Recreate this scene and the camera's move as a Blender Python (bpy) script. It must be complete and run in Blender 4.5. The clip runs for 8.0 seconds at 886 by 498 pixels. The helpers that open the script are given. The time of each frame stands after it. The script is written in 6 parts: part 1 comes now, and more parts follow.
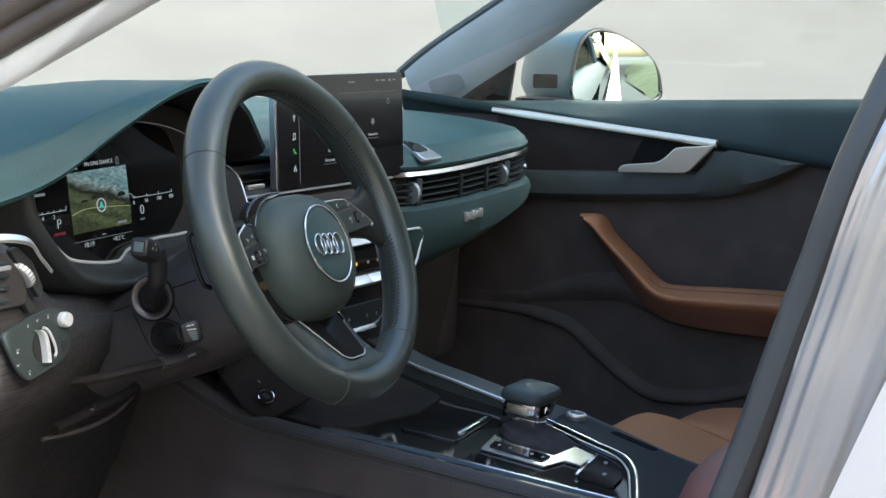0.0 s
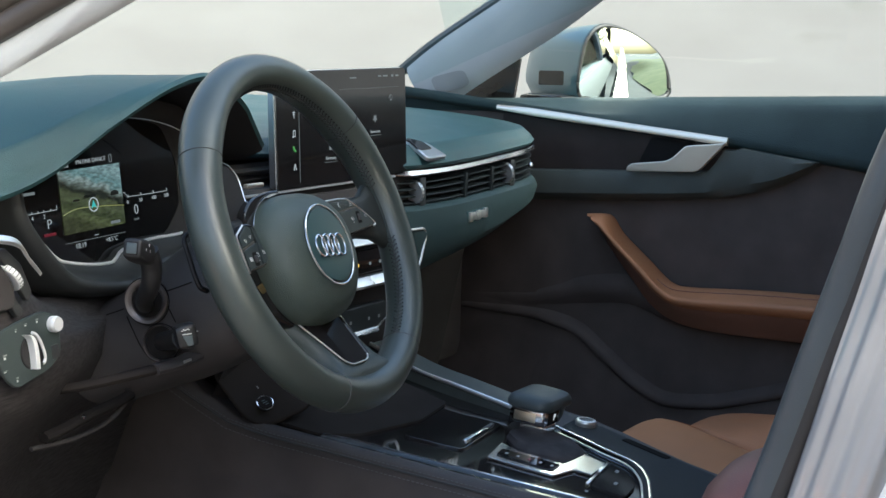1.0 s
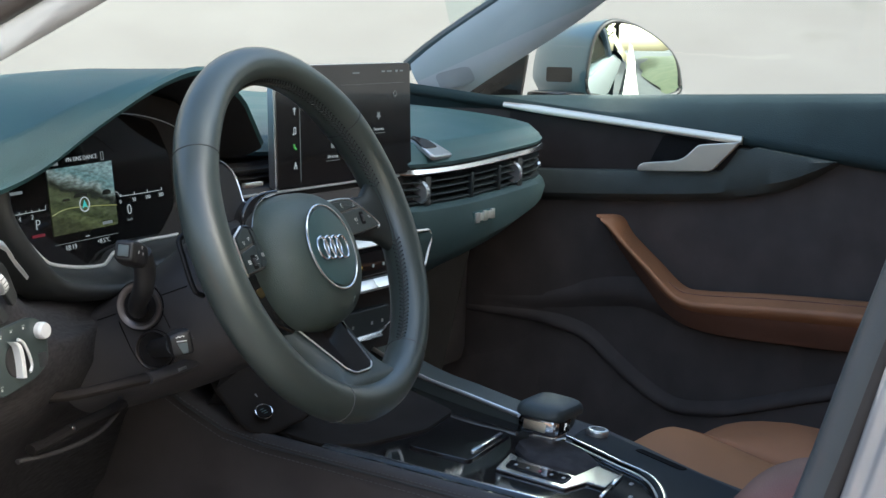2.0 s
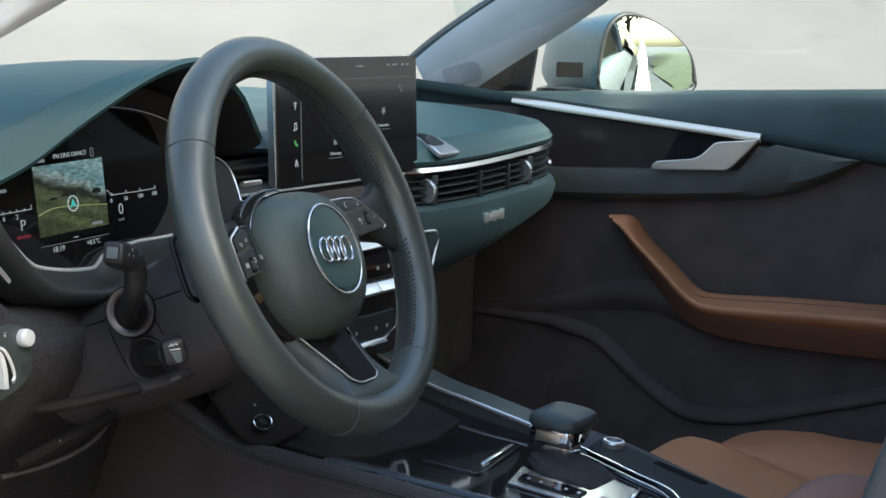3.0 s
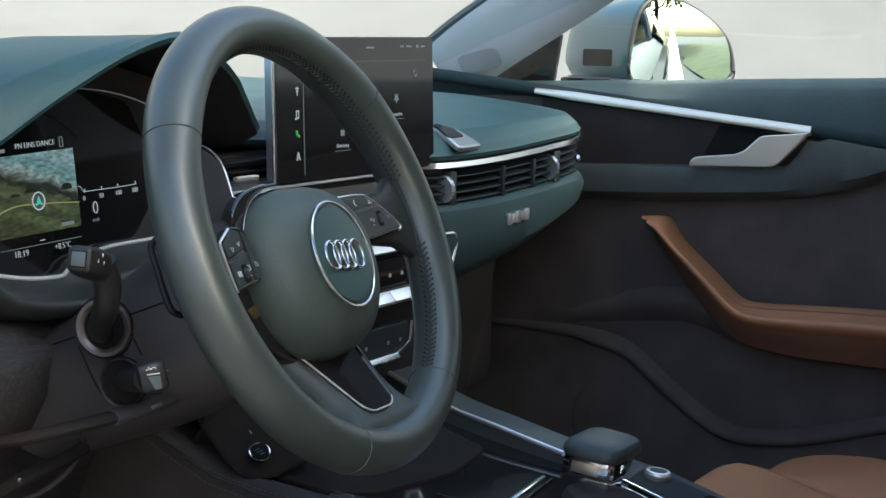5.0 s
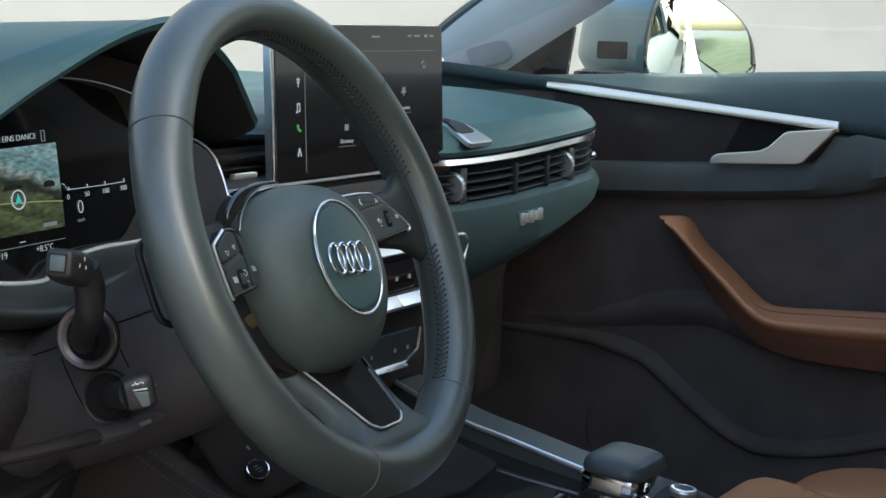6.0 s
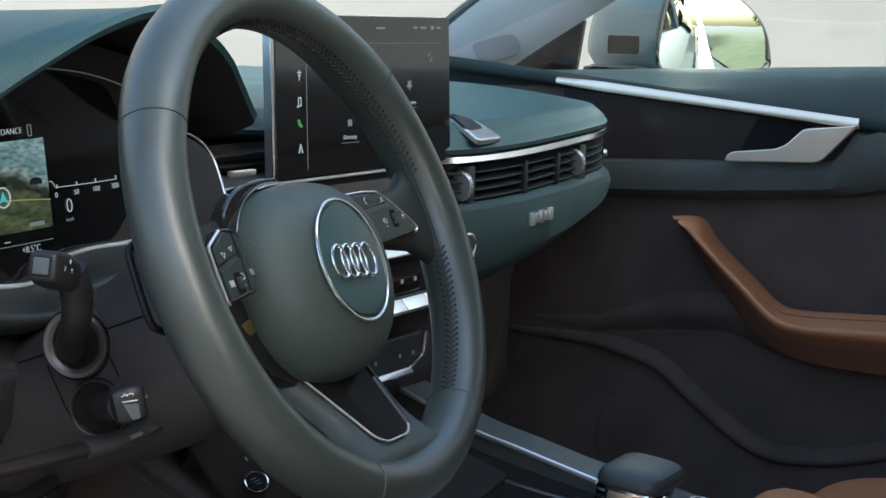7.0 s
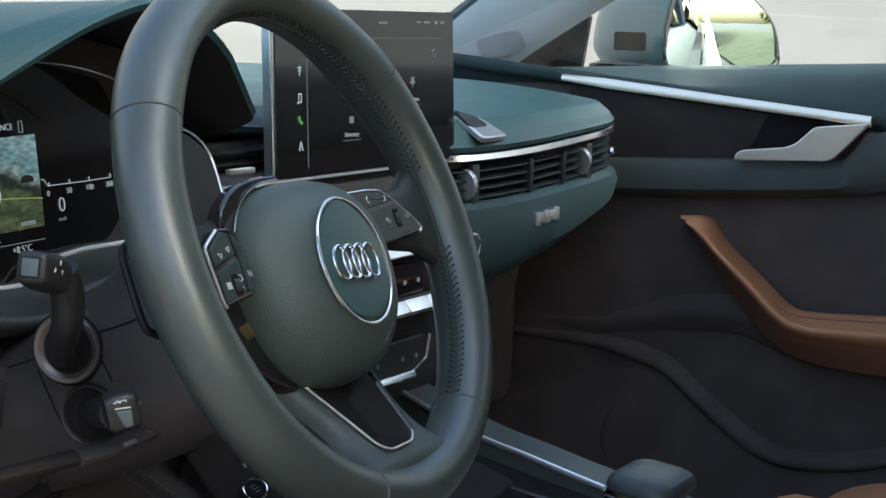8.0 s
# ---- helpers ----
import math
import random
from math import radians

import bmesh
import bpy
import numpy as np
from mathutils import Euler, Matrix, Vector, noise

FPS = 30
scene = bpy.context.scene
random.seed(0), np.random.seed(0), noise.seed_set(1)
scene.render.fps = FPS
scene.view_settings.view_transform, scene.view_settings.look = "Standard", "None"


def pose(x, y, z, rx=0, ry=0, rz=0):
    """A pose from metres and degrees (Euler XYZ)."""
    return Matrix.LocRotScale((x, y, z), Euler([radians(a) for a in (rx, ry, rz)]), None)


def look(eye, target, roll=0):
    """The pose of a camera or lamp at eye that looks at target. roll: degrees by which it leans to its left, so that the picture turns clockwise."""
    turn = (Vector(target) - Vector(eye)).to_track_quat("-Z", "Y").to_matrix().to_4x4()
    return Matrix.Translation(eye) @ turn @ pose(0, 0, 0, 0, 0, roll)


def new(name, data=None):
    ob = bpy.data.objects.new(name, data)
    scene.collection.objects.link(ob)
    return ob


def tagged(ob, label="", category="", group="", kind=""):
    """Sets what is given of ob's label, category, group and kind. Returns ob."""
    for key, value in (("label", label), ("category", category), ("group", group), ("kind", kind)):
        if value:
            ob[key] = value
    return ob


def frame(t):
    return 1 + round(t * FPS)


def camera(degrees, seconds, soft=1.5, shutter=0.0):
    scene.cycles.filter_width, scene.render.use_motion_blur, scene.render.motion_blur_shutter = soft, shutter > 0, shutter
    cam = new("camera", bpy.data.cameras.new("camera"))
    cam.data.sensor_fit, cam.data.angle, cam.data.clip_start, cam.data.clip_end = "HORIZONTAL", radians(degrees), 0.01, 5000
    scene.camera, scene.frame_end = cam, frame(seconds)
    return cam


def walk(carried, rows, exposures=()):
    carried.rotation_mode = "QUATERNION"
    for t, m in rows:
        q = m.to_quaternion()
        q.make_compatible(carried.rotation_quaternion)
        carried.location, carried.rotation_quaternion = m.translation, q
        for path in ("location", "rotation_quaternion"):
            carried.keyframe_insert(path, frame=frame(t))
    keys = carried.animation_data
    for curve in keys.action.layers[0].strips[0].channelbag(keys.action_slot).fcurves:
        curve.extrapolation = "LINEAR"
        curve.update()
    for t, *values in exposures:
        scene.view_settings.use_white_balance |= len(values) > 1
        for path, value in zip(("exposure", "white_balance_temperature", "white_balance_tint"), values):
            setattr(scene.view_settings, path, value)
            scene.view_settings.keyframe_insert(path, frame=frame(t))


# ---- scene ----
cam = camera(28.69, 8.0, soft=1.5)
PATH = [
    (0, -1.8930, -1.0021, 1.0905, -61.135, -8.043, 1.660),
    (0.5, -1.8648, -0.9832, 1.0862, -61.139, -8.040, 1.674),
    (1, -1.8336, -0.9617, 1.0807, -61.154, -8.021, 1.647),
    (1.5, -1.8008, -0.9389, 1.0761, -61.171, -8.022, 1.695),
    (3, -1.6834, -0.8596, 1.0591, -61.153, -8.012, 1.795),
    (3.5, -1.6393, -0.8303, 1.0518, -61.129, -7.987, 1.784),
    (4, -1.5904, -0.7975, 1.0443, -61.119, -7.970, 1.800),
    (4.5, -1.5413, -0.7652, 1.0359, -61.086, -7.922, 1.806),
    (6, -1.4005, -0.6716, 1.0147, -61.021, -7.915, 1.803),
    (6.5, -1.3675, -0.6488, 1.0103, -61.026, -7.938, 1.849),
    (7, -1.3400, -0.6307, 1.0062, -61.003, -7.939, 1.893),
    (7.5, -1.3206, -0.6184, 1.0030, -60.973, -7.935, 1.894),
    (8, -1.3050, -0.6077, 1.0008, -60.982, -7.944, 1.918),
]
walk(cam, [(t, pose(x, y, z, 90 + pitch, 0, yaw) @ pose(0, 0, 0, 0, 0, roll)) for t, x, y, z, yaw, pitch, roll in PATH],
     exposures=[(0.0, 2.27, 5850, 3.0), (8.0, 2.27, 5850, 3.0)])

# ---- light ----
SUN_ELEV, SUN_AZ = 30.0, 181.5   # azimuth clockwise from the car's nose
world = bpy.data.worlds.new("sky")
scene.world = world
world.use_nodes = True
wn = world.node_tree.nodes
sky = wn.new("ShaderNodeTexSky")
sky.sky_type = "NISHITA"
sky.sun_disc = False
sky.sun_elevation, sky.sun_rotation = radians(SUN_ELEV), radians(SUN_AZ)
sky.air_density, sky.dust_density, sky.ozone_density = 0.8, 6.5, 0.4
wn["Background"].inputs["Strength"].default_value = 0.15
world.node_tree.links.new(sky.outputs[0], wn["Background"].inputs["Color"])
sun = new("sun", bpy.data.lights.new("sun", "SUN"))
sun.data.energy, sun.data.angle, sun.data.color = 1.5, radians(0.6), (1.0, 0.95, 0.88)
sd = Vector((math.sin(radians(SUN_AZ)) * math.cos(radians(SUN_ELEV)), math.cos(radians(SUN_AZ)) * math.cos(radians(SUN_ELEV)), math.sin(radians(SUN_ELEV))))
sun.matrix_world = look(sd * 30, (0, 0, 0))


# ---- materials ----
def material(name, color, rough=0.5, metal=0.0, grain=0.0, scale=400.0, vary=0.0, vary_scale=14.0, color2=None, coat=0.0, spec=0.5, kind="noise", rough_vary=0.0):
    """A surface with fine relief (grain) at scale per metre and larger tonal variation."""
    m = bpy.data.materials.new(name)
    m.use_nodes = True
    nt = m.node_tree
    b = nt.nodes["Principled BSDF"]
    b.inputs["Base Color"].default_value = (*color, 1)
    b.inputs["Roughness"].default_value = rough
    b.inputs["Metallic"].default_value = metal
    b.inputs["Specular IOR Level"].default_value = spec
    b.inputs["Coat Weight"].default_value = coat
    b.inputs["Coat Roughness"].default_value = 0.05
    co = nt.nodes.new("ShaderNodeTexCoord")
    if vary or color2:
        big = nt.nodes.new("ShaderNodeTexNoise")
        big.inputs["Scale"].default_value = vary_scale
        big.inputs["Detail"].default_value = 6
        nt.links.new(co.outputs["Object"], big.inputs["Vector"])
        ramp = nt.nodes.new("ShaderNodeMix")
        ramp.data_type = "RGBA"
        c2 = color2 or tuple(min(1, c * (1 + vary) + vary * 0.01) for c in color)
        ramp.inputs[6].default_value = (*color, 1)
        ramp.inputs[7].default_value = (*c2, 1)
        st = nt.nodes.new("ShaderNodeMapRange")
        st.inputs[1].default_value, st.inputs[2].default_value = 0.35, 0.65
        nt.links.new(big.outputs["Fac"], st.inputs[0])
        nt.links.new(st.outputs[0], ramp.inputs[0])
        nt.links.new(ramp.outputs[2], b.inputs["Base Color"])
        if rough_vary:
            rr = nt.nodes.new("ShaderNodeMapRange")
            rr.inputs[1].default_value, rr.inputs[2].default_value = 0.3, 0.7
            rr.inputs[3].default_value, rr.inputs[4].default_value = rough - rough_vary, rough + rough_vary
            nt.links.new(big.outputs["Fac"], rr.inputs[0])
            nt.links.new(rr.outputs[0], b.inputs["Roughness"])
    if grain:
        if kind == "voronoi":
            g = nt.nodes.new("ShaderNodeTexVoronoi")
            g.inputs["Scale"].default_value = scale
            out = g.outputs["Distance"]
        else:
            g = nt.nodes.new("ShaderNodeTexNoise")
            g.inputs["Scale"].default_value = scale
            g.inputs["Detail"].default_value = 3
            out = g.outputs["Fac"]
        if kind == "streak":
            mp = nt.nodes.new("ShaderNodeMapping")
            mp.inputs["Rotation"].default_value = (0, 0.2, 0)
            mp.inputs["Scale"].default_value = (0.05, 1, 1)
            nt.links.new(co.outputs["Object"], mp.inputs["Vector"])
            nt.links.new(mp.outputs[0], g.inputs["Vector"])
            nt.links.new(g.outputs["Fac"], st.inputs[0])   # the tone follows the grain
        else:
            nt.links.new(co.outputs["Object"], g.inputs["Vector"])
        bump = nt.nodes.new("ShaderNodeBump")
        bump.inputs["Strength"].default_value = grain
        bump.inputs["Distance"].default_value = 0.0006
        nt.links.new(out, bump.inputs["Height"])
        nt.links.new(bump.outputs[0], b.inputs["Normal"])
    return m


def glow(name, color, strength):
    m = bpy.data.materials.new(name)
    m.use_nodes = True
    b = m.node_tree.nodes["Principled BSDF"]
    b.inputs["Base Color"].default_value = (0.01, 0.01, 0.01, 1)
    b.inputs["Roughness"].default_value = 0.3
    b.inputs["Emission Color"].default_value = (*color, 1)
    b.inputs["Emission Strength"].default_value = strength
    return m


def glass_pane(name, tint=(0.85, 0.93, 0.93)):
    m = bpy.data.materials.new(name)
    m.use_nodes = True
    nt = m.node_tree
    nt.nodes.remove(nt.nodes["Principled BSDF"])
    t, g, mix = (nt.nodes.new(k) for k in ("ShaderNodeBsdfTransparent", "ShaderNodeBsdfGlossy", "ShaderNodeMixShader"))
    t.inputs[0].default_value = (*tint, 1)
    g.inputs["Roughness"].default_value = 0.01
    mix.inputs[0].default_value = 0.02
    nt.links.new(t.outputs[0], mix.inputs[1])
    nt.links.new(g.outputs[0], mix.inputs[2])
    nt.links.new(mix.outputs[0], nt.nodes["Material Output"].inputs[0])
    return m


# teal base carries the sky's reflection on the black dash
SOFT = material("soft_dash", (0.0250, 0.0620, 0.0655), 0.46, grain=0.4, scale=700, vary=0.2, kind="voronoi", rough_vary=0.05, spec=0.36)
DECOR = material("decor_satin", (0.032, 0.054, 0.055), 0.5, grain=0.3, scale=800, vary=0.2, kind="voronoi", rough_vary=0.05, spec=0.3)
SOFT_DARK = material("dark_plastic", (0.0440, 0.0400, 0.0400), 0.55, grain=0.4, scale=800, vary=0.3, rough_vary=0.06)
KNEE_GRAIN = material("open_grain_panel", (0.0235, 0.0215, 0.0222), 0.55, grain=1.0, scale=300, vary=0.9, spec=0.4, kind="streak", rough_vary=0.05)
LINING = material("binnacle_lining", (0.0310, 0.0285, 0.0285), 0.75, grain=0.2, scale=600, vary=0.2, spec=0.2)
SIDE = material("side_leather", (0.0470, 0.0395, 0.0375), 0.5, grain=0.35, scale=900, vary=0.3, kind="voronoi", spec=0.35, rough_vary=0.05)
DEEP = material("unlit_lining", (0.0450, 0.0380, 0.0360), 0.7, grain=0.3, scale=500, vary=0.3)
LEATHER = material("black_leather", (0.033, 0.041, 0.041), 0.42, grain=0.35, scale=900, vary=0.3, kind="voronoi", vary_scale=9, rough_vary=0.06)
RIM_LEATHER = material("smooth_leather", (0.0470, 0.0585, 0.0520), 0.33, spec=0.9, grain=0.12, scale=1300, vary=0.15, kind="voronoi", rough_vary=0.012)
PAD_LEATHER = material("pad_grain", (0.0660, 0.0840, 0.0715), 0.42, grain=0.5, scale=1000, vary=0.15, kind="voronoi", rough_vary=0.04)
FORK_LEATHER = material("fork_leather", (0.040, 0.050, 0.044), 0.45, spec=0.5, grain=0.25, scale=1200, vary=0.2, kind="voronoi", rough_vary=0.05)
STITCH = material("thread", (0.045, 0.046, 0.045), 0.6, grain=0.4, scale=2000)
THREAD = material("grey_thread", (0.10, 0.10, 0.10), 0.8, grain=0.4, scale=2000)
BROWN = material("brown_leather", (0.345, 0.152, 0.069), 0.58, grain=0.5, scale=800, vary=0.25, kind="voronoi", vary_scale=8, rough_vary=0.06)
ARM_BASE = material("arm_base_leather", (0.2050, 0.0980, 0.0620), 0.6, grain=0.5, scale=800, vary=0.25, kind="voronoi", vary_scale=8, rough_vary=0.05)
COGNAC = material("cognac_leather", (0.4200, 0.1900, 0.0800), 0.55, grain=0.6, scale=650, vary=0.2, kind="voronoi", vary_scale=7, rough_vary=0.06)
RED_BROWN = material("red_brown_leather", (0.1650, 0.0660, 0.0480), 0.5, grain=0.5, scale=700, vary=0.2, kind="voronoi")
PIANO = material("piano_black", (0.0125, 0.0115, 0.0115), 0.045, grain=0.01, scale=60, vary=0.3)
CHROME = material("satin_chrome", (0.78, 0.79, 0.80), 0.20, 1.0, grain=0.03, scale=900, vary=0.06)
CHAMPAGNE = material("champagne_metal", (0.82, 0.74, 0.58), 0.36, 1.0, grain=0.05, scale=1400, vary=0.06)
SILVER = material("silver_plastic", (0.52, 0.53, 0.54), 0.3, 0.8, grain=0.04, scale=1200, vary=0.06)
ALCANTARA = material("door_cloth", (0.0710, 0.0560, 0.0500), 0.85, grain=0.5, scale=1500, vary=0.3)
# same cloth as TRIM_GREY, darkened to offset strong light on the driver's pillar
PILLAR_DIMMED = material("dimmed_pillar_cloth", (0.29, 0.295, 0.295), 0.85, grain=0.5, scale=1800, vary=0.08)
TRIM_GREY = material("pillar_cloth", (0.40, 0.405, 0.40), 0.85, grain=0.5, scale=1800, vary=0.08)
GRILLE = material("grille_cloth", (0.26, 0.26, 0.255), 0.8, grain=0.8, scale=900, vary=0.15)
# some of the sky's blue light is mixed into this grey
RUBBER = material("rubber_seal", (0.0540, 0.0620, 0.0660), 0.34, grain=0.25, scale=600, vary=0.2, spec=0.7)
PAINT = material("silver_paint", (0.59, 0.57, 0.545), 0.12, 0.45, grain=0.02, scale=2500, vary=0.06, coat=1.0)
# the car's silver with shade and teal reflections put into the colour
PAINT_SHADE = material("shaded_silver_paint", (0.115, 0.185, 0.185), 0.35, 0.0, grain=0.02, scale=2500, vary=0.04, coat=0.6)
PAINT_WHITE = material("white_paint", (0.60, 0.575, 0.55), 0.4, 0.0, grain=0.02, scale=2500, vary=0.06, vary_scale=5, spec=0.3)
CARPET = material("carpet", (0.0460, 0.0400, 0.0385), 0.95, grain=1.0, scale=900, vary=0.5)
BUTTON = material("button_plastic", (0.032, 0.033, 0.035), 0.38, grain=0.2, scale=1000, vary=0.2)
ICON = material("white_print", (0.62, 0.62, 0.60), 0.5, grain=0.1, scale=900)
SCREEN = material("screen_glass", (0.0080, 0.0070, 0.0070), 0.06, spec=0.9, grain=0.01, scale=80, vary=0.3)
MIRROR = material("mirror_glass", (0.40, 0.46, 0.46), 0.01, 1.0)
GLASS = glass_pane("window_glass")
LIT_WHITE = glow("lit_white", (0.8, 0.85, 0.85), 0.11)
BRIGHT = material("bright_satin", (0.92, 0.89, 0.84), 0.38, 0.95, grain=0.03, scale=1500, vary=0.05)
# base raised above true black to carry some veiling haze
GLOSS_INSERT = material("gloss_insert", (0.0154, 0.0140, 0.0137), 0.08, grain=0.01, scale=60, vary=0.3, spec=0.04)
COVER = material("cover_leather", (0.0135, 0.0150, 0.0158), 0.6, grain=0.4, scale=900, vary=0.3, kind="voronoi", spec=0.2, rough_vary=0.05)
GLOVE = material("glove_box_plastic", (0.0270, 0.0255, 0.0255), 0.8, grain=0.4, scale=800, vary=0.3, spec=0.15)
DOOR_TOP = material("door_top_trim", (0.0200, 0.0340, 0.0340), 0.6, grain=0.5, scale=700, vary=0.25, kind="voronoi", spec=0.3)
DOOR_BAND = material("door_band_trim", (0.066, 0.072, 0.064), 0.6, grain=0.5, scale=700, vary=0.2, kind="voronoi", spec=0.3)
BADGE_FACE = material("badge_face", (0.050, 0.095, 0.092), 0.35, grain=0.03, scale=900, vary=0.1)
# near-black stands in for shade in shallow holes; also colours the joints
HOLE = material("hole_shade", (0.0140, 0.0125, 0.0122), 0.9, grain=0.2, scale=300, vary=0.2, spec=0.05)
PLATE = material("switch_plate", (0.036, 0.047, 0.046), 0.4, grain=0.2, scale=1000, vary=0.2)
POD_KEY = material("pod_key", (0.0220, 0.0310, 0.0300), 0.38, grain=0.15, scale=1100, vary=0.15)
VENT = material("vent_plastic", (0.014, 0.018, 0.019), 0.5, grain=0.2, scale=900, vary=0.2, spec=0.3)
# piano black raised to dark grey: the base carries veiling haze
INLAY = material("haze_lifted_inlay", (0.0375, 0.0300, 0.0276), 0.22, grain=0.02, scale=60, vary=0.2, spec=0.15)
DOOR_METAL = material("door_strip_metal", (0.92, 0.77, 0.62), 0.36, 1.0, grain=0.04, scale=1500, vary=0.05)
TRAY = material("tray_lining", (0.0190, 0.0158, 0.0142), 0.85, grain=0.3, scale=700, vary=0.3, spec=0.1)
BOOT = material("boot_leather", (0.030, 0.026, 0.026), 0.7, grain=0.6, scale=500, vary=0.5, vary_scale=60, spec=0.2)
RAIL = material("rail_satin", (0.056, 0.064, 0.060), 0.42, grain=0.25, scale=900, vary=0.2, kind="voronoi", spec=0.5, rough_vary=0.04)
FRAME_METAL = material("collar_metal", (0.86, 0.84, 0.82), 0.15, 1.0, grain=0.03, scale=1500, vary=0.05)
PALE = material("pale_silver_plastic", (0.74, 0.74, 0.73), 0.32, 0.25, grain=0.03, scale=1500, vary=0.05)
SPOKE = material("spoke_leather", (0.026, 0.029, 0.027), 0.45, grain=0.3, scale=900, vary=0.2, kind="voronoi", spec=0.4)
PRINT = material("grey_print", (0.24, 0.25, 0.24), 0.5, grain=0.1, scale=900)
FRAME_DARK = material("dark_frame_rubber", (0.031, 0.026, 0.023), 0.45, grain=0.3, scale=600, vary=0.3)
MATTE_BLACK = material("matte_black", (0.0115, 0.0105, 0.0105), 0.6, grain=0.1, scale=1200, vary=0.2, spec=0.04)
BEZEL = material("bezel_plastic", (0.0270, 0.0290, 0.0290), 0.45, grain=0.4, scale=800, vary=0.2, rough_vary=0.05)
STALK_CAP = material("stalk_cap", (0.062, 0.078, 0.082), 0.45, grain=0.15, scale=1200, vary=0.15)
SATIN_BLACK = material("satin_black", (0.0210, 0.0200, 0.0200), 0.40, grain=0.1, scale=1200, vary=0.2, spec=0.2)
LIT_BRIGHT = glow("lit_bright", (0.9, 0.9, 0.9), 0.22)
LIT_DIM = glow("lit_dim", (0.55, 0.6, 0.6), 0.06)
LIT_GREEN = glow("lit_green", (0.15, 0.6, 0.12), 0.11)
LIT_RED = glow("lit_red", (0.8, 0.04, 0.10), 0.035)
LIT_CYAN = glow("lit_cyan", (0.1, 0.65, 0.6), 0.14)
# colour of a golden reflection on gloss black
AMBER = material("amber_reflection", (0.0560, 0.0400, 0.0150), 0.10, vary=0.8, vary_scale=90)


# ---- mesh helpers ----
def to_mesh(name, bm, sharp=35):
    me = bpy.data.meshes.new(name)
    bmesh.ops.recalc_face_normals(bm, faces=bm.faces)
    bm.to_mesh(me)
    bm.free()
    me.polygons.foreach_set("use_smooth", [True] * len(me.polygons))
    areas = [p.area for p in me.polygons]
    if max(areas) > 0.15 * sum(areas):
        sharp = min(sharp, 22)   # flat-faced pieces keep crisp faces
    me.set_sharp_from_angle(angle=radians(sharp))
    return me


def thing(name, label, category, at=(0, 0, 0), m=None, group="", kind=""):
    ob = new(name)
    ob.empty_display_size = 0.02
    ob.matrix_basis = m if m is not None else Matrix.Translation(at)
    return tagged(ob, label, category, group, kind)


def part(name, bm, mat, parent, label="", local=False, sharp=35):
    """Links a bmesh as one mesh object under a thing or a part; coordinates are the world's unless local."""
    ob = new(name, to_mesh(name, bm, sharp))
    ob.data.materials.append(mat)
    ob.parent = parent
    if not local and parent.parent is None:
        ob.matrix_parent_inverse = parent.matrix_basis.inverted()
    return tagged(ob, label)


def solo(name, bm, mat, label, category, kind="", group="", sharp=35):
    ob = new(name, to_mesh(name, bm, sharp))
    ob.data.materials.append(mat)
    return tagged(ob, label, category, group, kind)


def grid(rows, close_u=False, close_v=False, caps=False):
    """A sheet through rows of points (all of one length)."""
    bm = bmesh.new()
    vs = [[bm.verts.new(p) for p in r] for r in rows]
    n, k = len(rows), len(rows[0])
    for i in range(n if close_v else n - 1):
        for j in range(k if close_u else k - 1):
            q = (vs[i][j], vs[i][(j + 1) % k], vs[(i + 1) % n][(j + 1) % k], vs[(i + 1) % n][j])
            if len(set(q)) == 4:
                bm.faces.new(q)
    if caps:
        bm.faces.new(vs[0])
        bm.faces.new(vs[-1])
    return bm


def solid(bm, t):
    """Gives a sheet a thickness."""
    bmesh.ops.recalc_face_normals(bm, faces=bm.faces)
    bmesh.ops.solidify(bm, geom=bm.faces[:], thickness=t)
    return bm


def box(size, m=None, bevel=0.0, seg=2):
    bm = bmesh.new()
    bmesh.ops.create_cube(bm, size=1)
    bmesh.ops.scale(bm, vec=size, verts=bm.verts)
    if bevel:
        bmesh.ops.bevel(bm, geom=bm.edges[:], offset=bevel, segments=seg, affect="EDGES", profile=0.6)
    if m is not None:
        bmesh.ops.transform(bm, matrix=m, verts=bm.verts)
    return bm


def slab(outline, depth, m=None, bevel=0.0, seg=2):
    """A plate: an outline in x and y, from z = 0 up to depth, with a rounded upper rim."""
    bm = bmesh.new()
    low = [bm.verts.new((x, y, 0)) for x, y in outline]
    f = bm.faces.new(low)
    top = bmesh.ops.extrude_face_region(bm, geom=[f])
    up = [v for v in top["geom"] if isinstance(v, bmesh.types.BMVert)]
    bmesh.ops.translate(bm, vec=(0, 0, depth), verts=up)
    if bevel:
        rim = [e for e in bm.edges if all(v in up for v in e.verts)]
        bmesh.ops.bevel(bm, geom=rim, offset=bevel, segments=seg, affect="EDGES", profile=0.5)
    if m is not None:
        bmesh.ops.transform(bm, matrix=m, verts=bm.verts)
    return bm


def merge(*bms):
    """Joins bmeshes into the first."""
    for other in bms[1:]:
        me = bpy.data.meshes.new("join")
        other.to_mesh(me)
        other.free()
        bms[0].from_mesh(me)
        bpy.data.meshes.remove(me)
    return bms[0]


def smoothstep(t):
    t = min(1, max(0, t))
    return t * t * (3 - 2 * t)


